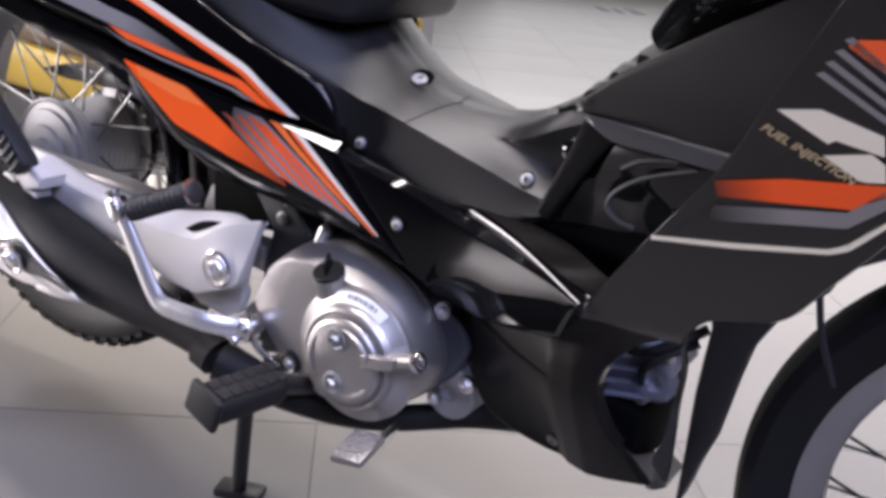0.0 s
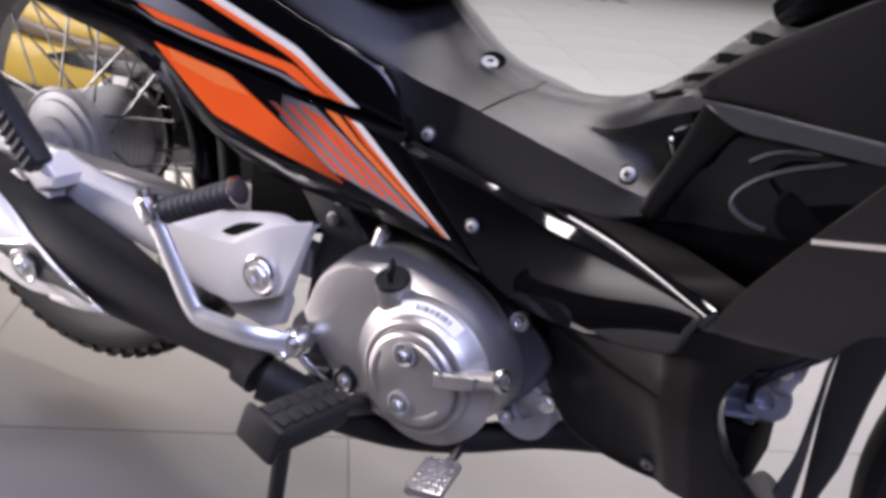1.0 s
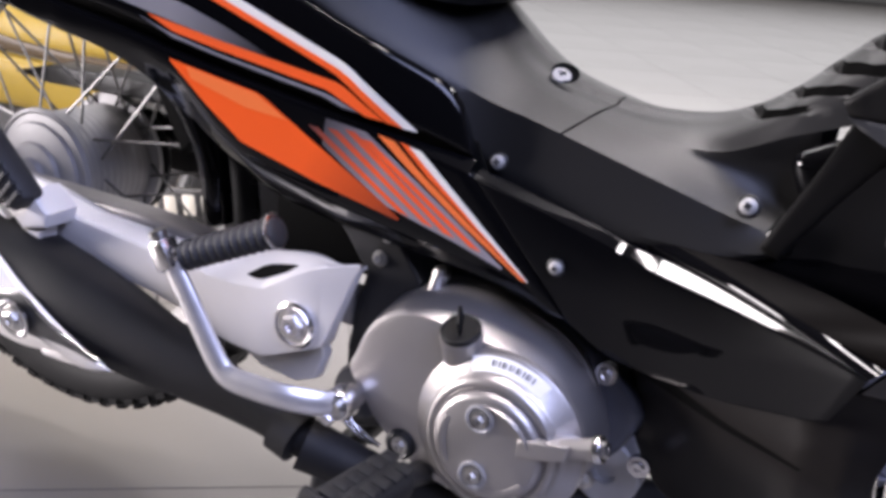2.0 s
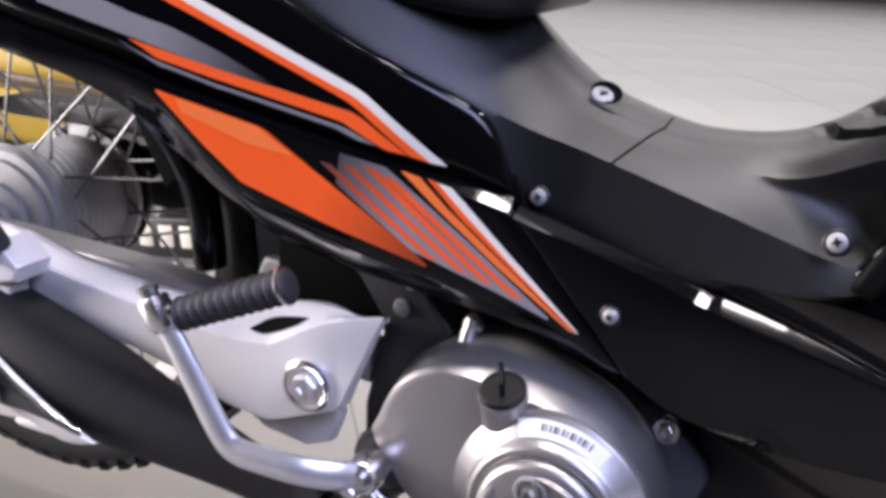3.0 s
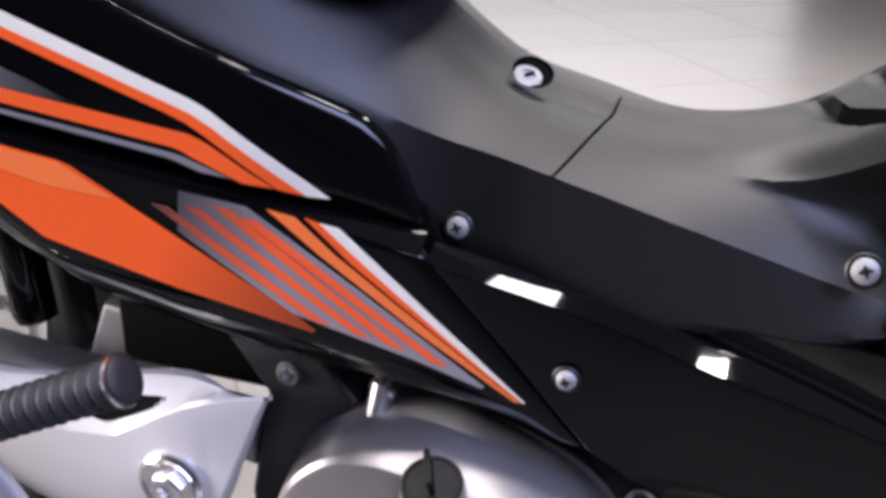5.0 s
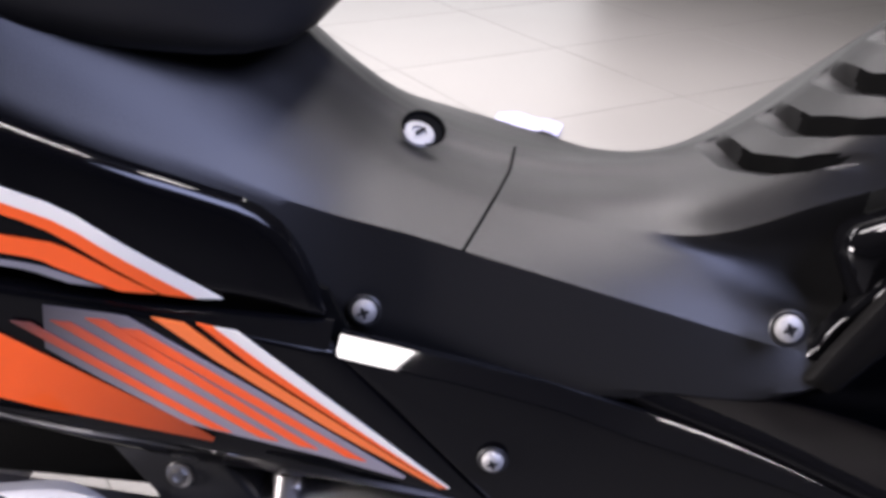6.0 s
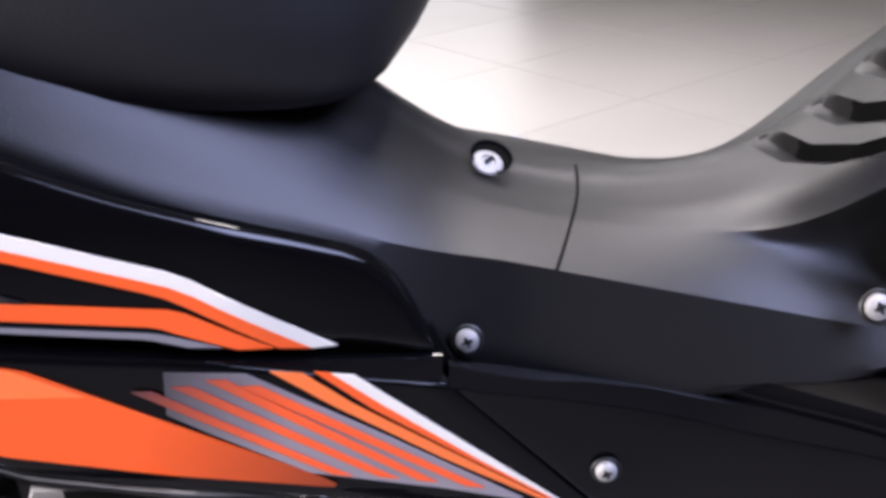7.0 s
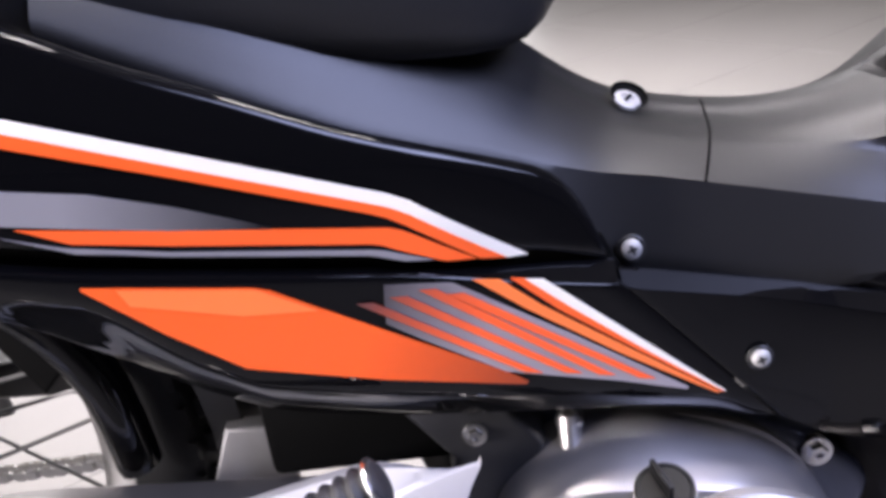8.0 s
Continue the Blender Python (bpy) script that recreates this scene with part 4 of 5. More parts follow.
# sticker with a bar code on the cover
def skirt(a, r, lift=0.0006):
    """A point on the clutch cover's sloping skirt."""
    return (CLUTCH[0] + r * math.cos(radians(a)), CLUTCH[1] - 0.0055 - (0.0670 - r) * 0.609 - lift, CLUTCH[2] + r * math.sin(radians(a)))


def skirt_patch(name, a0, a1, r0, r1, mat, parent, label="", lift=0.0006, n=20):
    rings = [[skirt(a0 + (a1 - a0) * i / n, r0, lift), skirt(a0 + (a1 - a0) * i / n, r1, lift), skirt(a0 + (a1 - a0) * i / n, r1, lift - 0.0004), skirt(a0 + (a1 - a0) * i / n, r0, lift - 0.0004)] for i in range(n + 1)]
    return loft(name, rings, mat, parent, label, closed_ring=True, caps=True, sharp=30)


stick = skirt_patch("sticker", 113, 55, 0.0565, 0.0668, STICKER, bike, "white paper sticker with a bar code")
for k, w in enumerate((1.6, 0.8, 1.2, 2.0, 0.7, 1.4, 0.9, 1.9, 0.8, 1.3, 1.7, 0.7, 1.2)):
    skirt_patch("code_bar", 98 - 2.6 * k, 98 - 2.6 * k - w, 0.0605, 0.0645, INK, stick, lift=0.0010, n=2)
# cylinder and head in the opening
lathe("cylinder", [(0.0, 0.0), (0.046, 0.0)] + [q for k in range(8) for q in ((0.050, 0.004 + k * 0.014), (0.050, 0.009 + k * 0.014), (0.040, 0.010 + k * 0.014), (0.040, 0.017 + k * 0.014))] + [(0.0, 0.12)], (0.70, 0, 0.335), (1, 0, -0.08), CAST, bike, 36)
prism("cylinder_head", [(0.79, 0.305), (0.825, 0.314), (0.85, 0.319), (0.885, 0.331), (0.880, 0.345), (0.878, 0.361), (0.896, 0.371), (0.894, 0.385), (0.885, 0.402), (0.84, 0.415), (0.79, 0.405)], -0.02, -0.060, HEAD, bike, 0.006, label="bluish grey alloy cylinder head")
for y in (-0.052, -0.020):
    for z in (0.325, 0.36):
        bolt((0.858 if z > 0.34 else 0.862, -0.061, z + 0.012 + y * 0.15), (0, -1, 0), 0.0045, HEAD)
lathe("head_cap", [(0.0, 0.0), (0.020, 0.0), (0.020, 0.006), (0.016, 0.010), (0.008, 0.010), (0.007, 0.006), (0.0, 0.006)], (0.874, -0.060, 0.352), (0, -1, 0), HEAD, bike, 32)
for k in range(5):
    block("head_fin", (0.046, 0.012, 0.0032), pose(0.850, -0.064, 0.330 + 0.0135 * k, 0, -14, 0), HEAD, bike, 0.001)
block("head_boss", (0.024, 0.016, 0.030), pose(0.884, -0.066, 0.380, 0, 20, 0), HEAD, bike, 0.004)
bolt((0.884, -0.075, 0.386), (0, -1, 0), 0.0052, CHROME)
tube("spark_lead", [(0.862, -0.066, 0.345), (0.866, -0.080, 0.368), (0.884, -0.082, 0.388), (0.908, -0.070, 0.404)], 0.0036, RUBBER, bike, 18, 8)
tube("oil_hose", [(0.846, -0.062, 0.372), (0.866, -0.078, 0.384), (0.890, -0.080, 0.402), (0.912, -0.066, 0.418)], 0.0048, RUBBER, bike, 18, 10)
# dark frame inside
prism("frame_spine", [(0.20, 0.44), (0.26, 0.50), (0.42, 0.53), (0.60, 0.49), (0.80, 0.47), (0.98, 0.60), (0.98, 0.66), (0.90, 0.57), (0.76, 0.495), (0.60, 0.515), (0.45, 0.60), (0.15, 0.70), (0.10, 0.62)], 0.05, -0.06, DARK, bike, 0.004, label="black steel frame")
prism("frame_plate", [(0.40, 0.46), (0.44, 0.33), (0.455, 0.25), (0.50, 0.24), (0.50, 0.40), (0.62, 0.425), (0.70, 0.40), (0.72, 0.44), (0.60, 0.47)], 0.06, -0.075, BLACK, bike, 0.004, label="black steel engine mount")
prism("engine_hanger", [(0.395, 0.465), (0.47, 0.45), (0.505, 0.405), (0.482, 0.33), (0.475, 0.26), (0.44, 0.25), (0.438, 0.33), (0.452, 0.40), (0.43, 0.43)], -0.085, -0.118, BLACK, bike, 0.004, label="black steel engine hanger")
# near-black blocks added inside so that open gaps read as dark
block("frame_gap_filler", (0.13, 0.13, 0.10), pose(0.405, -0.03, 0.435), DARK, bike, 0.006)
block("opening_filler", (0.055, 0.13, 0.075), pose(0.842, -0.015, 0.285), DARK, bike, 0.004)

# ---- exhaust ----
tube("exhaust_pipe", [(0.848, 0.0, 0.285), (0.815, -0.012, 0.262), (0.76, -0.025, 0.248), (0.68, -0.052, 0.236), (0.605, -0.090, 0.219), (0.55, -0.125, 0.222), (0.50, -0.155, 0.240), (0.44, -0.178, 0.262)], lambda s: 0.0145 if s < 0.75 else 0.0145 + 0.008 * (s - 0.75) / 0.25, EXHAUST, bike, 40, 18, "black exhaust pipe")
tube("muffler", [(0.47, -0.168, 0.250), (0.395, -0.170, 0.270), (0.343, -0.172, 0.282), (0.293, -0.173, 0.292), (0.243, -0.173, 0.302), (0.173, -0.174, 0.318), (0.113, -0.174, 0.332), (-0.05, -0.176, 0.372), (-0.30, -0.180, 0.432)], lambda s: 0.0165 + 0.0265 * smoothstep(0.05, 0.40, s), EXHAUST, bike, 48, 28, "matt black exhaust muffler")
lathe("exhaust_clamp", [(0.0, -0.010), (0.022, -0.010), (0.022, 0.010), (0.0, 0.010)], (0.425, -0.178, 0.2675), (-0.95, 0, 0.3), EXHAUST, bike, 28)
bolt((0.362, -0.150, 0.222 + 0.03), (0, -0.3, -1), 0.006, BLACK)


def muffler_skin(x, z):
    mid = 0.330 - 0.235 * (x - 0.12)
    return -0.176 - math.sqrt(0.0475**2 - min(abs(z - mid), 0.046) ** 2)


shield = panel("heat_shield", [(-0.25, 0.465), (-0.10, 0.425), (0.0, 0.398), (0.10, 0.366), (0.16, 0.3365), (0.215, 0.3085), (0.256, 0.2915)], [(-0.25, 0.385), (-0.10, 0.335), (0.0, 0.282), (0.092, 0.257), (0.15, 0.2600), (0.205, 0.270), (0.262, 0.2885)],
               muffler_skin, ALLOY, bike, 40, 12, th=0.002, edge=0.004, label="bright silver exhaust heat shield")
panel("shield_lip", [(0.15, 0.2665), (0.20, 0.273), (0.245, 0.284), (0.272, 0.288)], [(0.15, 0.262), (0.20, 0.264), (0.25, 0.273), (0.285, 0.279)], lambda x, z: -0.197, ALLOY, shield, 20, 4, th=0.002, edge=0.002)
EYE_TOP = [(0.06, 0.322), (0.105, 0.323), (0.135, 0.330), (0.160, 0.334), (0.190, 0.319), (0.225, 0.306), (0.252, 0.2985)]
EYE_LOW = [(0.06, 0.316), (0.105, 0.312), (0.135, 0.303), (0.158, 0.293), (0.190, 0.300), (0.225, 0.3005), (0.252, 0.2970)]
panel("shield_edge", [(x, z + 0.0022) for x, z in EYE_TOP], [(x, z - 0.0022) for x, z in EYE_LOW], lambda x, z: muffler_skin(x, z) - 0.0012, CHROME, shield, 30, 6, th=0.001, edge=0.001)
panel("shield_inlay", EYE_TOP, EYE_LOW, lambda x, z: muffler_skin(x, z) - 0.0026, BLACK, shield, 30, 6, th=0.001, edge=0.001)
lathe("shield_cup", [(0.0, 0.0), (0.019, 0.0), (0.0195, 0.003), (0.017, 0.004), (0.013, 0.002), (0.0, 0.002)], (0.157, -0.2270, 0.312), (0, -1, -0.2), CHROME, shield, 32)
bolt((0.157, -0.2290, 0.312), (0, -1, -0.2), 0.0085, STEEL, shield)

# ---- passenger footrest bracket, kick lever, footrests, pedal, stand ----
BX = (-0.02, 0.06, 0.105, 0.16, 0.237, 0.285, 0.312, 0.34, 0.373, 0.39, 0.402, 0.42, 0.434, 0.45, 0.462, 0.4685)
B_TOP = (0.405, 0.404, 0.401, 0.388, 0.384, 0.384, 0.388, 0.394, 0.402, 0.4055, 0.407, 0.409, 0.4105, 0.4125, 0.4145, 0.416)
B_CREST = (0.394, 0.394, 0.394, 0.3865, 0.3785, 0.3765, 0.3725, 0.3715, 0.3755, 0.386, 0.394, 0.404, 0.410, 0.4155, 0.419, 0.4205)
B_LOW = (0.370, 0.366, 0.361, 0.348, 0.339, 0.331, 0.319, 0.3135, 0.3115, 0.318, 0.3235, 0.3310, 0.338, 0.376, 0.405, 0.4185)
B_FOOT = (0.366, 0.362, 0.357, 0.344, 0.335, 0.327, 0.315, 0.3095, 0.3085, 0.3155, 0.321, 0.3285, 0.3355, 0.3735, 0.403, 0.4180)


def bracket_upper(x, z):
    top, crest = float(np.interp(x, BX, B_TOP)), float(np.interp(x, BX, B_CREST))
    return -0.153 + 0.023 * min(1.0, max(0.0, (z - crest) / (top - crest)))


rings = []
for x in straight([(x, 0) for x in BX], 160):
    x = float(x[0])
    top, crest, low, foot = (float(np.interp(x, BX, row)) for row in (B_TOP, B_CREST, B_LOW, B_FOOT))
    e = min(0.0022, 0.2 * (crest - low))
    d = 0.025 - 0.017 * smoothstep(0.40, 0.468, x)
    k = d + 0.010 - 0.008 * smoothstep(0.40, 0.45, x)
    rings.append([(x, k - 0.153, top - 0.002), (x, d - 0.153, top), (x, d - 0.155, top - 0.001 * (1 if top > crest else -1)), (x, -0.1505, crest + e * (1 if top > crest else 0.3)), (x, -0.1528, crest), (x, -0.153, crest - e), (x, -0.153, low + e), (x, -0.1522, low + e * 0.3), (x, -0.150, low), (x, min(d, 0.017) - 0.153, foot), (x, k - 0.153, foot + 0.001)])
bracket = loft("footrest_bracket", rings, ALLOY, bike, "silver painted alloy passenger footrest bracket", closed_ring=True, caps=True, sharp=32)
# shade of the pocket, painted as a near-black patch on the bevel
panel("bracket_slot_shade", [(0.352, 0.3815), (0.368, 0.3915), (0.395, 0.3990), (0.402, 0.4005)], [(0.352, 0.3805), (0.368, 0.3815), (0.392, 0.3930), (0.4025, 0.3995)], bracket_upper, DARK, bracket, 20, 3, th=0.0006, edge=0.0, off=0.0005)
lathe("pivot_bolt", [(0.0, 0.0), (0.020, 0.0), (0.0205, 0.003), (0.018, 0.005), (0.015, 0.004), (0.014, 0.002), (0.0, 0.002)], (0.4085, -0.1525, 0.3525), (0, -1, 0), CHROME, bracket, 36)
bolt((0.4085, -0.1555, 0.3525), (0, -1, 0), 0.0105, CHROME, bracket, deep=0.006)
mount = prism("footrest_mount", [(0.098, 0.396), (0.134, 0.4165), (0.156, 0.398), (0.152, 0.384), (0.122, 0.376)], -0.150, -0.185, ALLOY, bracket, 0.004)
prism("mount_cheek", [(0.070, 0.383), (0.084, 0.390), (0.104, 0.375), (0.140, 0.377), (0.138, 0.368), (0.100, 0.363)], -0.160, -0.180, ALLOY, mount, 0.002)
# near-black block in place of the shaded gap
prism("mount_gap_shade", [(0.084, 0.391), (0.098, 0.397), (0.124, 0.377), (0.104, 0.374)], -0.150, -0.172, DARK, mount, 0.001)
rest = Matrix.Translation((0.094, -0.188, 0.448)) @ pose(0, 0, 0, 0, -46, 0)
passenger_peg = block("passenger_footrest", (0.027, 0.026, 0.122), rest, RUBBER, bike, 0.006, "black rubber passenger footrest, folded up")
for k in range(11):
    block("rubber_ridge", (0.024, 0.006, 0.0045), rest @ pose(0.002, -0.0132, -0.054 + 0.0108 * k), RUBBER, passenger_peg, 0.001)

lever = tube("kick_lever", [(0.470, -0.176, 0.309), (0.458, -0.194, 0.314), (0.436, -0.207, 0.3185), (0.405, -0.212, 0.3205), (0.390, -0.213, 0.3220), (0.380, -0.213, 0.3275), (0.366, -0.213, 0.347), (0.345, -0.213, 0.381), (0.324, -0.212, 0.411)], lambda s: 0.0112 - 0.0022 * s, SATIN, bike, 60, 10, "chrome kick-start lever", flat=0.62)
lathe("lever_boss", [(0.0, -0.012), (0.0125, -0.012), (0.0140, -0.009), (0.0140, 0.009), (0.0125, 0.012), (0.0, 0.012)], (0.471, -0.170, 0.309), (0, -1, 0), CHROME, lever, 30)
lathe("lever_shaft", [(0.0, 0.0), (0.010, 0.0), (0.010, 0.05), (0.007, 0.053), (0.0, 0.053)], (0.471, -0.134, 0.309), (0, -1, 0), STEEL, lever, 24)
lathe("lever_seal", [(0.0, 0.0), (0.024, 0.0), (0.022, 0.006), (0.012, 0.007), (0.0, 0.007)], (0.474, -0.150, 0.311), (0, -1, 0), RUBBER, lever, 30)
block("lever_clamp", (0.018, 0.019, 0.026), pose(0.323, -0.212, 0.411, 0, -28, 0), CHROME, lever, 0.004)
block("clamp_bolt", (0.022, 0.010, 0.009), pose(0.462, -0.186, 0.302, 0, 35, 0), CHROME, lever, 0.003)
lathe("lever_pin", [(0.0, -0.016), (0.0060, -0.016), (0.0060, 0.014), (0.0078, 0.0145), (0.0074, 0.0185), (0.0, 0.019)], (0.322, -0.212, 0.413), (-0.35, -0.15, 0.92), STEEL, lever, 20)
tube("lever_sleeve", [(0.322, -0.212, 0.410), (0.334, -0.209, 0.4125), (0.344, -0.207, 0.415)], 0.0066, CHROME, lever, 6, 14)
K0, K1 = Vector((0.341, -0.208, 0.4135)), Vector((0.4215, -0.202, 0.4510))
tube("kick_rubber", [K0, K0 + (K1 - K0) / 2, K1], lambda s: 0.0114 + 0.0013 * math.cos(2 * math.pi * 11 * s), RUBBER, lever, 110, 20, "ribbed black rubber sleeve")
lathe("kick_washer", [(0.0, -0.001), (0.0132, -0.001), (0.0138, 0.0002), (0.0132, 0.0016), (0.0, 0.0016)], K1, K1 - K0, CHROME, lever, 28)
lathe("kick_end", [(0.0110, 0.0010), (0.0112, 0.0022), (0.0098, 0.0034), (0.006, 0.0038), (0.0, 0.004)], K1, K1 - K0, RUBBER, lever, 24)

for k in (0, 1):
    tube("return_spring", [(0.452 + 0.006 * k, -0.150, 0.291 + 0.002 * k), (0.461 + 0.006 * k, -0.150, 0.278 + 0.002 * k), (0.476 + 0.006 * k, -0.150, 0.269 + 0.002 * k), (0.490 + 0.006 * k, -0.150, 0.266)], 0.0022, CHROME, bike, 16, 8)
peg_out, peg_in = Vector((0.532, -0.292, 0.2895)), Vector((0.541, -0.200, 0.283))
peg_axis = peg_out - peg_in
peg_mid = (peg_out + peg_in) / 2
ex = peg_axis.normalized()
ey = Vector((0, 0, 1)).cross(ex).normalized()
peg_m = Matrix.Translation(peg_mid) @ Matrix((ex, ey, ex.cross(ey))).transposed().to_4x4()
peg_m = peg_m @ pose(0, 0, 0, -16, 0, 0)
footrest = block("footrest", (0.096, 0.042, 0.032), peg_m, TYRE, bike, 0.013, "black rubber rider footrest", 5)
for k in range(6):
    for j in (-1, 1):
        block("rubber_pad", (0.0125, 0.012, 0.003), peg_m @ pose(-0.037 + 0.0140 * k, 0.0078 * j, 0.0158, 0, 0, 8), TYRE, footrest, 0.001)
block("footrest_lip", (0.009, 0.045, 0.036), peg_m @ pose(0.046, 0, 0.001), TYRE, footrest, 0.006)
tube("footrest_bar", [(0.540, -0.205, 0.281), (0.540, -0.15, 0.258), (0.535, -0.05, 0.215), (0.535, 0.05, 0.215), (0.535, 0.2, 0.27)], 0.010, BLACK, bike, 30, 14, "black steel footrest bar")
tube("pedal_arm", [(0.60, -0.06, 0.212), (0.625, -0.12, 0.222), (0.640, -0.175, 0.236), (0.652, -0.205, 0.252)], 0.008, CHROME, bike, 24, 12, "chrome brake pedal", flat=0.7)
pedal = block("brake_pedal", (0.034, 0.050, 0.009), pose(0.656, -0.218, 0.262, 4, -6, 8), SILVER, bike, 0.004, "chequered chrome brake pedal pad")
for i in range(5):
    for j in range(6):
        block("stud", (0.0045, 0.0045, 0.002), pose(0.656, -0.218, 0.262, 4, -6, 8) @ pose(-0.012 + 0.0060 * i, -0.020 + 0.0080 * j, 0.0050, 0, 0, 45), SILVER, pedal, 0.0006)
tube("stand_leg", [(0.418, -0.108, 0.215), (0.396, -0.092, 0.12), (0.366, -0.066, 0.012)], 0.0098, BLACK, bike, 16, 14, "black stand leg")
block("stand_foot", (0.062, 0.034, 0.012), pose(0.366, -0.064, 0.0065, 0, 0, 20), BLACK, bike, 0.004)
tube("stand_bar", [(0.43, -0.11, 0.215), (0.43, 0.11, 0.215)], 0.012, BLACK, bike, 4, 14)
prism("shock_bracket", [(0.308, 0.405), (0.330, 0.404), (0.352, 0.398), (0.344, 0.350), (0.286, 0.350)], -0.052, -0.066, CAST, bike, 0.003)


# ---- wheels ----
def wheel(place, r_tyre, w_tyre, hub_profile, name, label, rim_mat):
    rr = 0.2165
    rim = lathe(name, [(rr - 0.018, -0.010), (rr - 0.006, -0.020), (rr + 0.008, -0.024), (rr + 0.009, -0.021), (rr + 0.001, -0.017), (rr + 0.001, 0.017), (rr + 0.009, 0.021), (rr + 0.008, 0.024), (rr - 0.006, 0.020), (rr - 0.018, 0.010), (rr - 0.018, -0.010)],
                place, (0, -1, 0), rim_mat, bike, 96, label)
    h = w_tyre / 2
    prof = [(rr + 0.002, -0.018), (rr + 0.012, -0.026), (rr + 0.03, -h * 0.9), (r_tyre - 0.022, -h), (r_tyre - 0.010, -h * 0.86), (r_tyre - 0.003, -h * 0.5), (r_tyre, 0), (r_tyre - 0.003, h * 0.5), (r_tyre - 0.010, h * 0.86), (r_tyre - 0.022, h), (rr + 0.03, h * 0.9), (rr + 0.012, 0.026), (rr + 0.002, 0.018)]
    lathe("tyre", prof, place, (0, -1, 0), TYRE, rim, 96)
    lathe("hub", hub_profile, place, (0, -1, 0), CAST, rim, 48)
    return rim


def spokes(rim, place, flanges, count, mat):
    for k in range(count):
        y, r = flanges[k % 2]
        a = 2 * math.pi * (k // 2) / (count / 2) + (0.09 if k % 2 else 0)
        cross = 0.75 if (k // 2) % 2 else -0.75
        p = place + Vector((r * math.cos(a), y, r * math.sin(a)))
        b = a + cross * 0.55
        q = place + Vector((0.206 * math.cos(b), (0.006 if y > 0 else -0.006), 0.206 * math.sin(b)))
        tube("spoke", [p, q], 0.0016, mat, rim, 1, 6)


rear_hub = [(0.0, -0.075), (0.030, -0.075), (0.034, -0.065), (0.056, -0.056), (0.072, -0.052), (0.072, -0.046), (0.060, -0.043)]
for k in range(9):
    rear_hub += [(0.0614, -0.040 + 0.0092 * k), (0.0626, -0.0380 + 0.0092 * k), (0.0626, -0.0350 + 0.0092 * k), (0.0614, -0.0330 + 0.0092 * k)]
rear_hub += [(0.0600, 0.044), (0.0690, 0.046), (0.0700, 0.052), (0.0660, 0.056), (0.0640, 0.0545), (0.0560, 0.0560), (0.0540, 0.0600), (0.0360, 0.0640), (0.0340, 0.0680), (0.020, 0.0700), (0.018, 0.0760), (0.0, 0.0760)]
rear_wheel = wheel(REAR, 0.288, 0.082, rear_hub, "rear_wheel", "spoked rear wheel with dull silver rim", RIM)
spokes(rear_wheel, REAR, ((-0.028, 0.064), (0.046, 0.056)), 36, SPOKE)
front_hub = [(0.0, -0.06), (0.030, -0.06), (0.05, -0.05), (0.05, -0.04), (0.03, -0.03), (0.03, 0.03), (0.05, 0.04), (0.05, 0.05), (0.02, 0.06), (0.0, 0.06)]
front_wheel = wheel(FRONT, 0.279, 0.072, front_hub, "front_wheel", "spoked front wheel with silver rim", SILVER)
spokes(front_wheel, FRONT, ((-0.042, 0.045), (0.042, 0.045)), 36, BLACK)


def tread(rim, place, r, half, count):
    """Small tread blocks round the tyre's shoulder."""
    verts, faces = [], []
    for k in range(count):
        for side in (-1, 1):
            a = 2 * math.pi * (k + 0.25 * side) / count
            for y0, y1, rr in ((0.35, 0.75, r - 0.003), (0.8, 1.0, r - 0.012)):
                n = len(verts)
                for dr in (-0.004, 0.0022):
                    for da, yy in ((-0.6, y0), (0.6, y0), (0.6 + 0.3, y1), (-0.6 + 0.3, y1)):
                        t = a + da * 2 * math.pi / count * 0.42
                        verts.append(place + Vector(((rr + dr) * math.cos(t), side * half * yy, (rr + dr) * math.sin(t))))
                faces += [(n, n + 1, n + 2, n + 3), (n + 4, n + 5, n + 6, n + 7)] + [(n + i, n + (i + 1) % 4, n + 4 + (i + 1) % 4, n + 4 + i) for i in range(4)]
    return tagged(mesh("tread", verts, faces, TYRE, rim, smooth=False), kind="stuff")


tread(rear_wheel, REAR, 0.288, 0.041, 64)

# sprocket, chain and chain guard on the far side
me = lathe_mesh("sprocket", [(0.030, 0.0), (0.070, 0.0), (0.072, 0.002), (0.070, 0.005), (0.030, 0.005), (0.030, 0.0)], 56)
me.transform(axis_pose(REAR + Vector((0, 0.062, 0)), (0, 1, 0)))
sprocket = link("sprocket", me, BLACK, rear_wheel)
for k in range(6):
    a = 2 * math.pi * k / 6 + 0.3
    bolt(REAR + Vector((0.045 * math.cos(a), 0.060, 0.045 * math.sin(a))), (0, -1, 0), 0.0055, CHROME, rear_wheel)


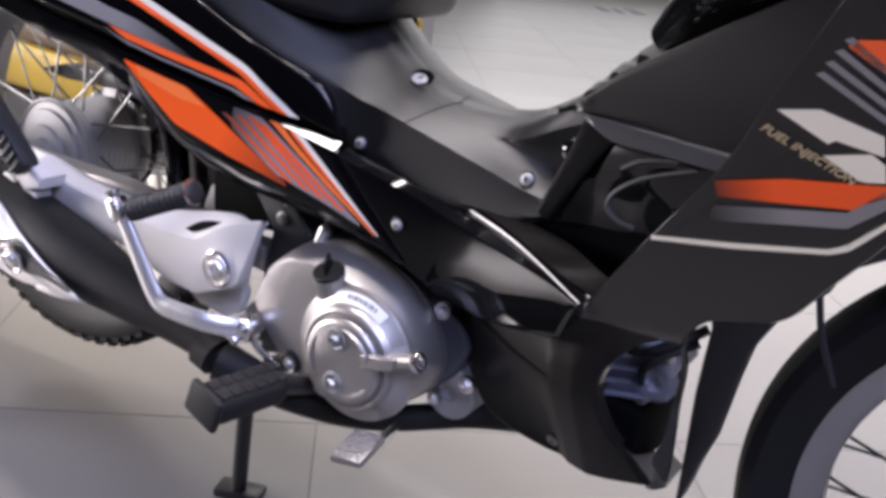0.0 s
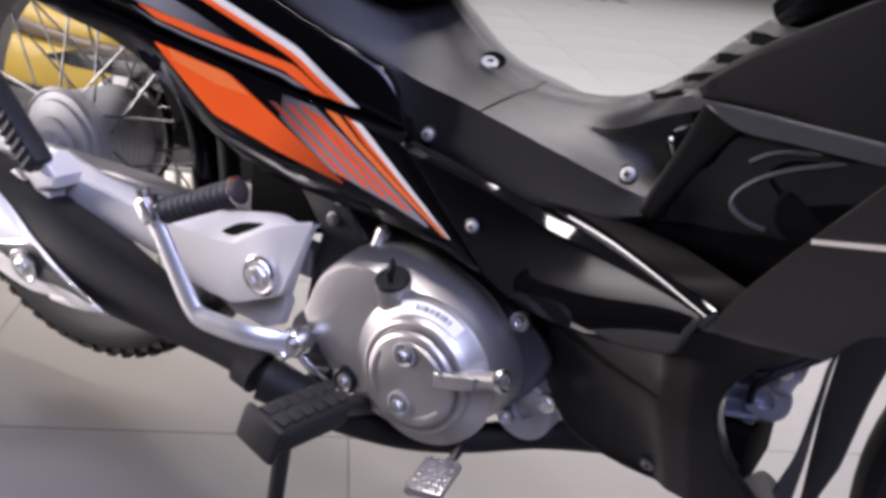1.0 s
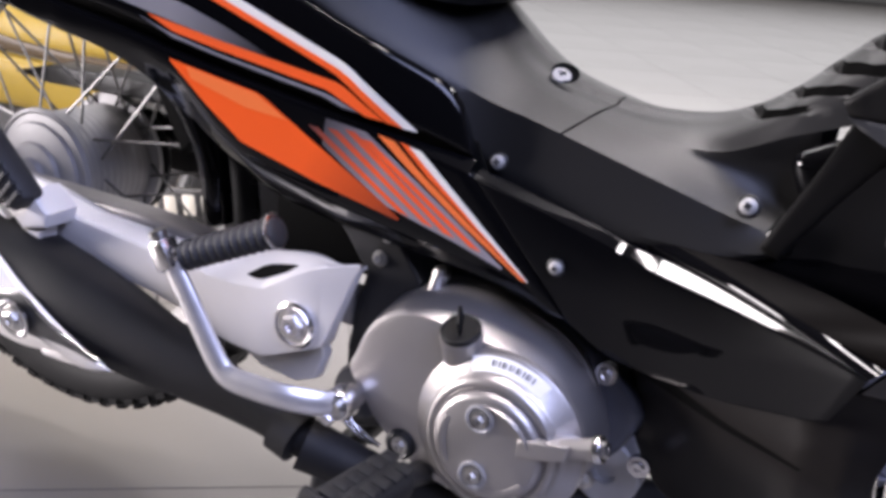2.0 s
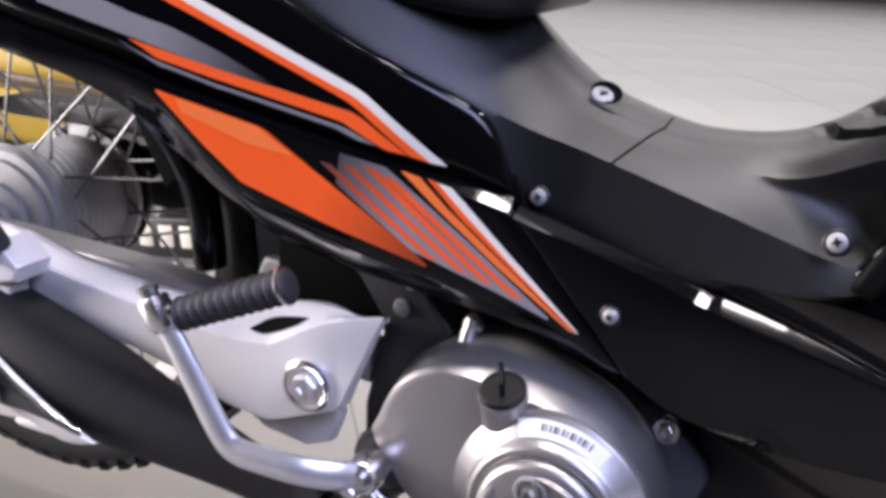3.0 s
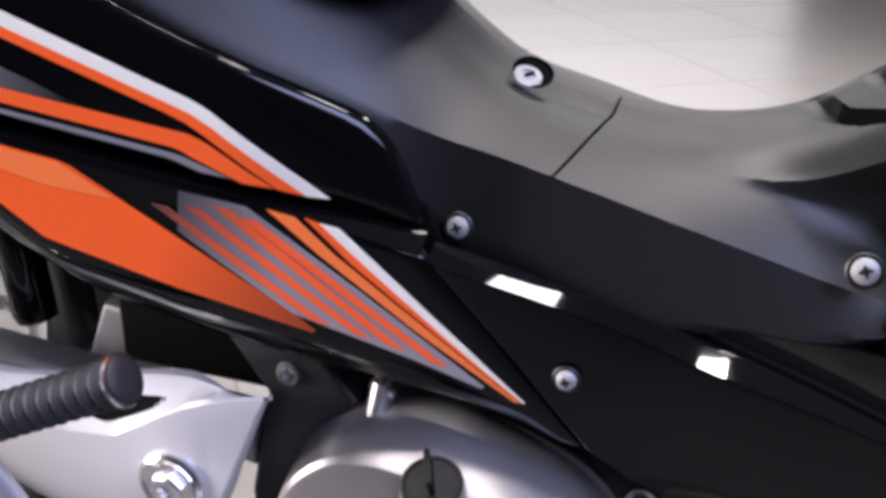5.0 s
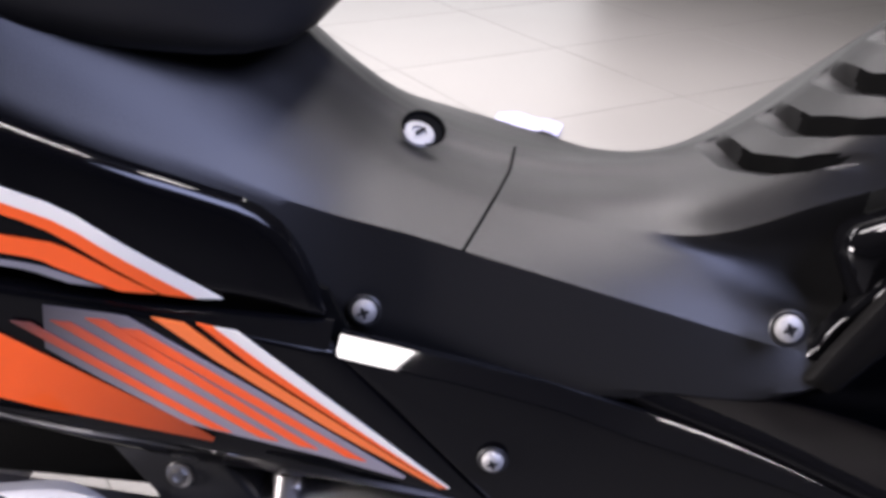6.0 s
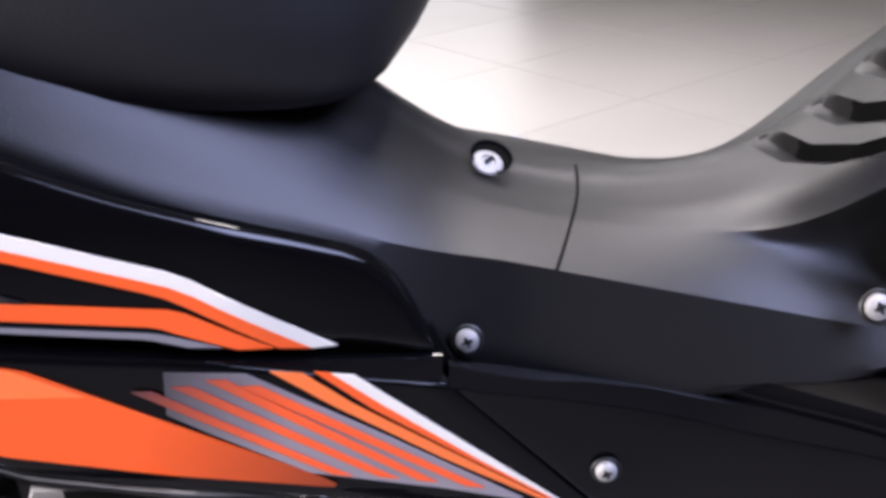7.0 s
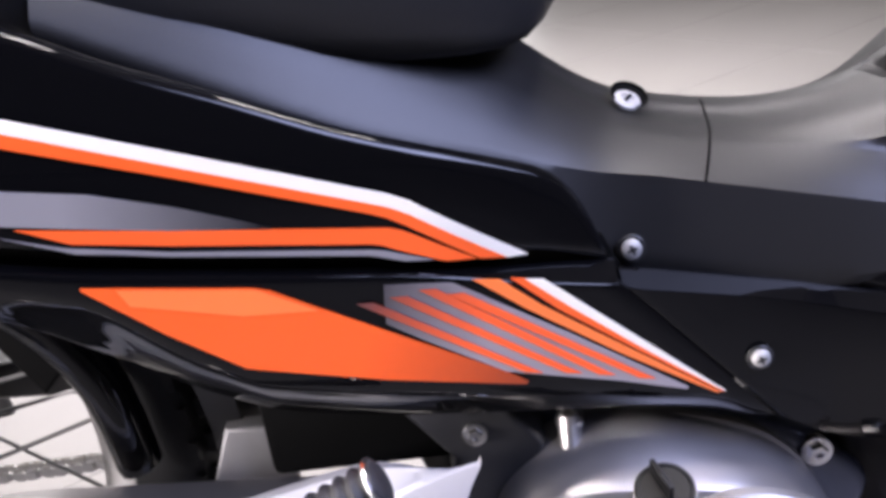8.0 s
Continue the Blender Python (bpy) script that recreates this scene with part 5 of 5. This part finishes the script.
def chain_path():
    pts = []
    front, rf, rb = Vector((0.50, 0, 0.375)), 0.028, 0.0715
    run = math.hypot(front.x - REAR.x, front.z - REAR.z)
    for k in range(29):
        a = math.pi / 2 + math.pi * k / 28
        pts.append(REAR + Vector((rb * math.cos(a), 0, rb * math.sin(a))))
    for k in range(1, 12):
        pts.append(pts[28].lerp(front + Vector((0, 0, -rf)), k / 12) + Vector((0, 0, -0.012 * math.sin(math.pi * k / 12))))
    for k in range(9):
        a = -math.pi / 2 + math.pi * k / 8
        pts.append(front + Vector((rf * math.cos(a), 0, rf * math.sin(a))))
    for k in range(1, 12):
        pts.append((front + Vector((0, 0, rf))).lerp(REAR + Vector((0, 0, rb)), k / 12))
    pts.append(pts[0])
    return straight([tuple(p) for p in pts], 112)


verts, faces = [], []
loop = chain_path()
for k in range(112):
    p, q = Vector(loop[k]), Vector(loop[k + 1])
    d = (q - p).normalized()
    up = Vector((-d.z, 0, d.x))
    wide = 0.0075 if k % 2 else 0.0055
    for y in (0.062 - wide, 0.062 + wide - 0.002):
        n = len(verts)
        ring = [p - d * 0.003 + up * 0.0035, p + d * 0.004 + up * 0.0042, p.lerp(q, 0.5) + up * 0.0026, q - d * 0.004 + up * 0.0042, q + d * 0.003 + up * 0.0035,
                q + d * 0.003 - up * 0.0035, q - d * 0.004 - up * 0.0042, p.lerp(q, 0.5) - up * 0.0026, p + d * 0.004 - up * 0.0042, p - d * 0.003 - up * 0.0035]
        verts += [v + Vector((0, y, 0)) for v in ring] + [v + Vector((0, y + 0.002, 0)) for v in ring]
        faces += [tuple(n + i for i in range(10)), tuple(n + 10 + i for i in reversed(range(10)))] + [(n + i, n + (i + 1) % 10, n + 10 + (i + 1) % 10, n + 10 + i) for i in range(10)]
mesh("chain", verts, faces, STEEL, bike, "dark steel roller chain", smooth=False)
prism("chain_guard", [(-0.16, 0.452), (-0.10, 0.468), (0.06, 0.474), (0.30, 0.455), (0.30, 0.435), (0.06, 0.452), (-0.10, 0.446)], 0.085, 0.045, BLACK, bike, 0.003, label="black chain guard")
prism("swing_arm", [(-0.03, 0.365), (-0.03, 0.392), (0.20, 0.392), (0.44, 0.375), (0.44, 0.335), (0.20, 0.352)], 0.112, 0.090, BLACK, bike, 0.004, label="black swing arm")
prism("swing_arm", [(-0.03, 0.365), (-0.03, 0.392), (0.20, 0.392), (0.44, 0.375), (0.44, 0.345), (0.20, 0.364)], -0.090, -0.116, SILVER, bike, 0.005, label="silver swing arm")
# inner mudguard over the rear wheel
rings = []
for k in range(25):
    a = radians(-5 + 115 * k / 24)
    rings.append([(REAR.x + (0.318 + dr) * math.cos(a), y, REAR.z + (0.318 + dr) * math.sin(a)) for dr, y in ((-0.02, -0.058), (0.0, -0.055), (0.010, -0.03), (0.012, 0.0), (0.010, 0.03), (0.0, 0.055), (-0.02, 0.058), (-0.02, 0.054), (0.006, 0.0), (-0.02, -0.054))])
loft("rear_mudguard", rings, BLACK, bike, "black inner mudguard", closed_ring=True, caps=True)

# front edge of the inner mudguard, a rolled lip
LIP_BACK = [(0.060, 0.580), (0.100, 0.558), (0.140, 0.532), (0.166, 0.512), (0.194, 0.485), (0.211, 0.462), (0.222, 0.439), (0.228, 0.410), (0.231, 0.375)]
LIP_FRONT = [(0.095, 0.592), (0.135, 0.568), (0.173, 0.541), (0.200, 0.517), (0.225, 0.493), (0.240, 0.469), (0.249, 0.444), (0.254, 0.416), (0.257, 0.380)]
panel("mudguard_lip", LIP_BACK, LIP_FRONT, lambda x, z: -0.070, GLOSS, bike, 40, 12, th=0.01, edge=0.012, label="gloss black edge of the inner mudguard")
# perforated plate between wheel and frame on the far side
plate_far = prism("chain_plate", [(-0.045, 0.452), (0.00, 0.474), (0.035, 0.474), (0.070, 0.440), (0.075, 0.405), (0.050, 0.385), (-0.02, 0.385)], 0.082, 0.076, BLACK, bike, 0.002, label="black plate with bright rivets")
for k, (x, z) in enumerate(((-0.012, 0.455), (0.018, 0.452), (0.040, 0.446), (0.054, 0.432), (0.030, 0.428), (0.012, 0.418), (0.045, 0.412), (0.058, 0.402), (0.028, 0.398))):
    lathe("rivet", [(0.0, 0.0), (0.0034 + 0.0012 * (k % 3), 0.0), (0.0030, 0.0018), (0.0, 0.0024)], (x, 0.0755, z), (0, -1, 0), STEEL, plate_far, 12)
# lower plate of the bracket and two more frame bolts
prism("bracket_foot", [(0.300, 0.312), (0.36, 0.318), (0.415, 0.329), (0.420, 0.315), (0.412, 0.290), (0.390, 0.280), (0.350, 0.284)], -0.112, -0.124, ALLOY, bracket, 0.003)
bolt((0.466, -0.119, 0.4165), (0, -1, 0.15), 0.0046, STEEL)
bolt((0.472, -0.119, 0.4370), (0, -1, 0.15), 0.0036, STEEL)

# fork, steering and front mudguard
for y in (-0.085, 0.085):
    tube("fork_leg", [(1.228, y, 0.279), (1.15, y, 0.48), (1.06, y, 0.72)], 0.018, BLACK, bike, 8, 16)
rings = []
for k in range(21):
    a = radians(48 + 80 * k / 20)
    rings.append([(FRONT.x + (0.300 + dr) * math.cos(a), y, FRONT.z + (0.300 + dr) * math.sin(a)) for dr, y in ((-0.03, -0.058), (0.0, -0.052), (0.010, 0.0), (0.0, 0.052), (-0.03, 0.058), (-0.03, 0.054), (0.005, 0.0), (-0.03, -0.054))])
loft("front_mudguard", rings, GLOSS, bike, "black front mudguard", closed_ring=True, caps=True)
tube("brake_cable", [(0.985, -0.07, 0.515), (0.994, -0.07, 0.480), (1.003, -0.07, 0.446), (1.02, -0.06, 0.40)], 0.003, RUBBER, bike, 12, 8)
tube("handlebar_cowl", [(0.822, -0.050, 0.655), (0.88, -0.085, 0.705), (0.97, -0.12, 0.770)], lambda s: 0.014 + 0.045 * s, GLOSS, bike, 16, 16, "gloss black handlebar cowl")
tube("shield_cable", [(0.858, -0.146, 0.516), (0.843, -0.146, 0.519), (0.832, -0.145, 0.528), (0.838, -0.145, 0.542), (0.862, -0.146, 0.559), (0.910, -0.148, 0.577)], 0.0022, RUBBER, bike, 30, 8, "grey rubber cable")
tube("shield_cable", [(0.838, -0.142, 0.560), (0.855, -0.142, 0.570), (0.885, -0.143, 0.576)], 0.0022, RUBBER, bike, 12, 8)
lathe("horn", [(0.0, 0.0), (0.020, 0.0), (0.022, 0.004), (0.019, 0.008), (0.010, 0.009), (0.0, 0.009)], (0.880, -0.126, 0.528), (0, -1, 0.1), DARK, bike, 32)

# cover screws
for place, axis, r in (((0.560, -0.1165, 0.517), (0, -1, 0.2), 0.0060), ((0.743, -0.1150, 0.5235), (0, -1, 0.3), 0.0066), ((0.621, -0.1315, 0.453), (0, -1, 0), 0.0056),
                       ((0.797, -0.097, 0.275), (0, -1, -0.4), 0.0068)):
    pan_screw(place, axis, 0.92 * r, SCREW)
# dark disc on the uncut cover imitates the shade in a screw recess
hole = lathe("screw_hole_shade", [(0.0, -0.0005), (0.0105, -0.0005), (0.0112, 0.0006), (0.0102, 0.0010), (0.0096, 0.0002)], (0.5755, -0.0395, 0.5770), (0.30, -0.45, 0.85), DARK, bike, 32)
lathe("screw_head", [(0.0080, 0.0), (0.0080, 0.0010), (0.0073, 0.0018), (0.0040, 0.0022), (0.0036, 0.0012), (0.0, 0.0010)], (0.5732, -0.0432, 0.5748), (0.30, -0.45, 0.85), SCREW, hole, 28)
for a in (20,):
    block("screw_slot_shade", (0.0060, 0.0016, 0.0006), axis_pose(Vector((0.5738, -0.0422, 0.5752)), (0.30, -0.45, 0.85)) @ pose(0, 0, 0.0021, 0, 0, a), DARK, hole, bevel=0)

# ---- the rest of the showroom ----
pillar_u = 0.66
room_slab("trim", pillar_u - 0.022, pillar_u + 0.045, 3.58, 3.618, 0.0, 3.0, material("grey_trim", (0.35, 0.34, 0.34), 0.5, stain=0.1), "slim grey post between floor and ceiling", "post")
# mirror image of an unseen sign, laid on the floor as dark bars
SIGN_REFLECTION = material("painted_reflection", (0.10, 0.10, 0.12), 0.5, stain=0.1)
for k, (w, h) in enumerate(((0.07, 0.34), (0.05, 0.26), (0.09, 0.38))):
    room_slab("trim", 2.18 + 0.13 * k, 2.18 + 0.13 * k + w, 6.30, 6.30 + h, 0.0005, 0.004, SIGN_REFLECTION, "small dark bars on the floor drawn as the reflection of lettering", "lettering")

carton = thing("carton", room(0.60, 3.50), "small yellow cardboard carton on the floor by a post", "box")
body = block("box_body", (0.085, 0.07, 0.125), Matrix.Translation(room(0.600, 3.50, 0.0625)) @ Matrix.Rotation(TURN, 4, "Z"), YELLOW, carton, 0.004)
block("box_flap", (0.05, 0.006, 0.045), Matrix.Translation(room(0.618, 3.482, 0.140)) @ Matrix.Rotation(TURN, 4, "Z") @ pose(0, 0, 0, 12, 0, 0), YELLOW, carton, 0.002)
rng = random.Random(4)
grid = [[(0.515 + 0.155 * i / 8 + 0.012 * j / 4, 1.70 - 0.055 * i / 8 + 0.10 * j / 4 - 0.05, 0.004 + 0.014 * rng.random() * (1 if 0 < i < 8 else 0.3)) for i in range(9)] for j in range(5)]
paper = mesh("paper_sheet", [p for row in grid for p in row] + [(p[0], p[1], p[2] - 0.0012) for row in grid for p in row],
             [q for j in range(4) for i in range(8) for q in ((j * 9 + i, j * 9 + i + 1, j * 9 + i + 10, j * 9 + i + 9), (45 + j * 9 + i, 45 + j * 9 + i + 9, 45 + j * 9 + i + 10, 45 + j * 9 + i + 1))], PAPER, None, smooth=False)
tagged(paper, "crumpled pale lavender sheet of paper on the tiles", "paper")

# neighbouring yellow motorcycle, seen through the spokes
yb = thing("yellow_motorcycle", (-0.55, 0.75, 0), "yellow motorcycle with black plate parked behind the spoked wheel", "motorcycle")
def yellow_side(x, z):
    return 0.62 + 1.2 * (z - 0.40) ** 2 + 0.05 * (x + 0.6)
panel("body_panel", [(-1.25, 0.62), (-0.9, 0.58), (-0.55, 0.50), (-0.30, 0.40)], [(-1.25, 0.42), (-0.9, 0.34), (-0.55, 0.33), (-0.34, 0.34)], yellow_side, YELLOW, yb, 30, 10, edge=0.02)
panel("body_panel", [(-1.25, 0.33), (-0.9, 0.30), (-0.55, 0.295), (-0.40, 0.28)], [(-1.25, 0.18), (-0.9, 0.17), (-0.55, 0.18), (-0.42, 0.22)], lambda x, z: yellow_side(x, z) + 0.01, YELLOW, yb, 30, 10, edge=0.02)
panel("body_trim", [(-1.25, 0.415), (-0.9, 0.338), (-0.55, 0.325), (-0.36, 0.335)], [(-1.25, 0.335), (-0.9, 0.305), (-0.55, 0.30), (-0.38, 0.30)], lambda x, z: yellow_side(x, z) + 0.02, BROWN, yb, 30, 6, edge=0.01)
prism("lower_frame", [(-1.25, 0.17), (-0.42, 0.18), (-0.38, 0.10), (-1.25, 0.06)], 0.80, 0.66, BLACK, yb, 0.01)
lathe("tyre", [(0.20, -0.03), (0.23, -0.045), (0.27, -0.03), (0.285, 0.0), (0.27, 0.03), (0.23, 0.045), (0.20, 0.03), (0.20, -0.03)], (-0.95, 0.80, 0.285), (0, 1, 0), TYRE, yb, 48)
plate = block("plate_holder", (0.27, 0.012, 0.062), pose(-0.245, 0.412, 0.172, 0, -9, 0), BLACK, yb, 0.004, "black plate with white block letters")
for k in range(5):
    block("letter_block", (0.026, 0.002, 0.034), pose(-0.245, 0.412, 0.172, 0, -9, 0) @ pose(-0.083 + 0.041 * k, -0.0068, 0.004), WHITE_DECAL, plate, 0.0006)
tube("plate_bracket", [(-0.25, 0.42, 0.17), (-0.32, 0.55, 0.24), (-0.45, 0.66, 0.30)], 0.012, BLACK, yb, 10, 10)

# floor tiles, one by one
SIZE, GAP = 0.545, 0.0026
bm = bmesh.new()
bmesh.ops.create_cube(bm, size=1.0)
bmesh.ops.scale(bm, verts=bm.verts, vec=(SIZE - GAP, SIZE - GAP, 0.01))
bmesh.ops.bevel(bm, geom=[e for e in bm.edges if e.verts[0].co.z > 0 and e.verts[1].co.z > 0], offset=0.0005, segments=1, affect="EDGES")
bmesh.ops.translate(bm, verts=bm.verts, vec=(0, 0, -0.005))
tile_mesh = bpy.data.meshes.new("tile")
bm.to_mesh(tile_mesh)
tile_mesh.materials.append(TILE)
far_tiles = bmesh.new()
for i in range(-8, 17):
    for j in range(-6, 15):
        u, v = 0.343 + (i + 0.5) * SIZE, -0.084 + (j + 0.5) * SIZE
        if not (U0 + 0.1 < u < U1 - 0.1 and V0 + 0.1 < v < V1 - 0.1):
            continue
        at = Matrix.Translation(room(u, v, 0)) @ Matrix.Rotation(TURN, 4, "Z")
        if -2.4 < u < 4.4 and -1.4 < v < 5.6:
            ob = new("tile", tile_mesh)
            ob.parent = floor
            ob.matrix_local = at
        else:
            n = len(far_tiles.verts)
            far_tiles.from_mesh(tile_mesh)
            far_tiles.verts.ensure_lookup_table()
            for vert in far_tiles.verts[n:]:
                vert.co = at @ vert.co
bm.free()
tagged(part("outer_tiles", far_tiles, TILE, floor, smooth=False), kind="stuff")
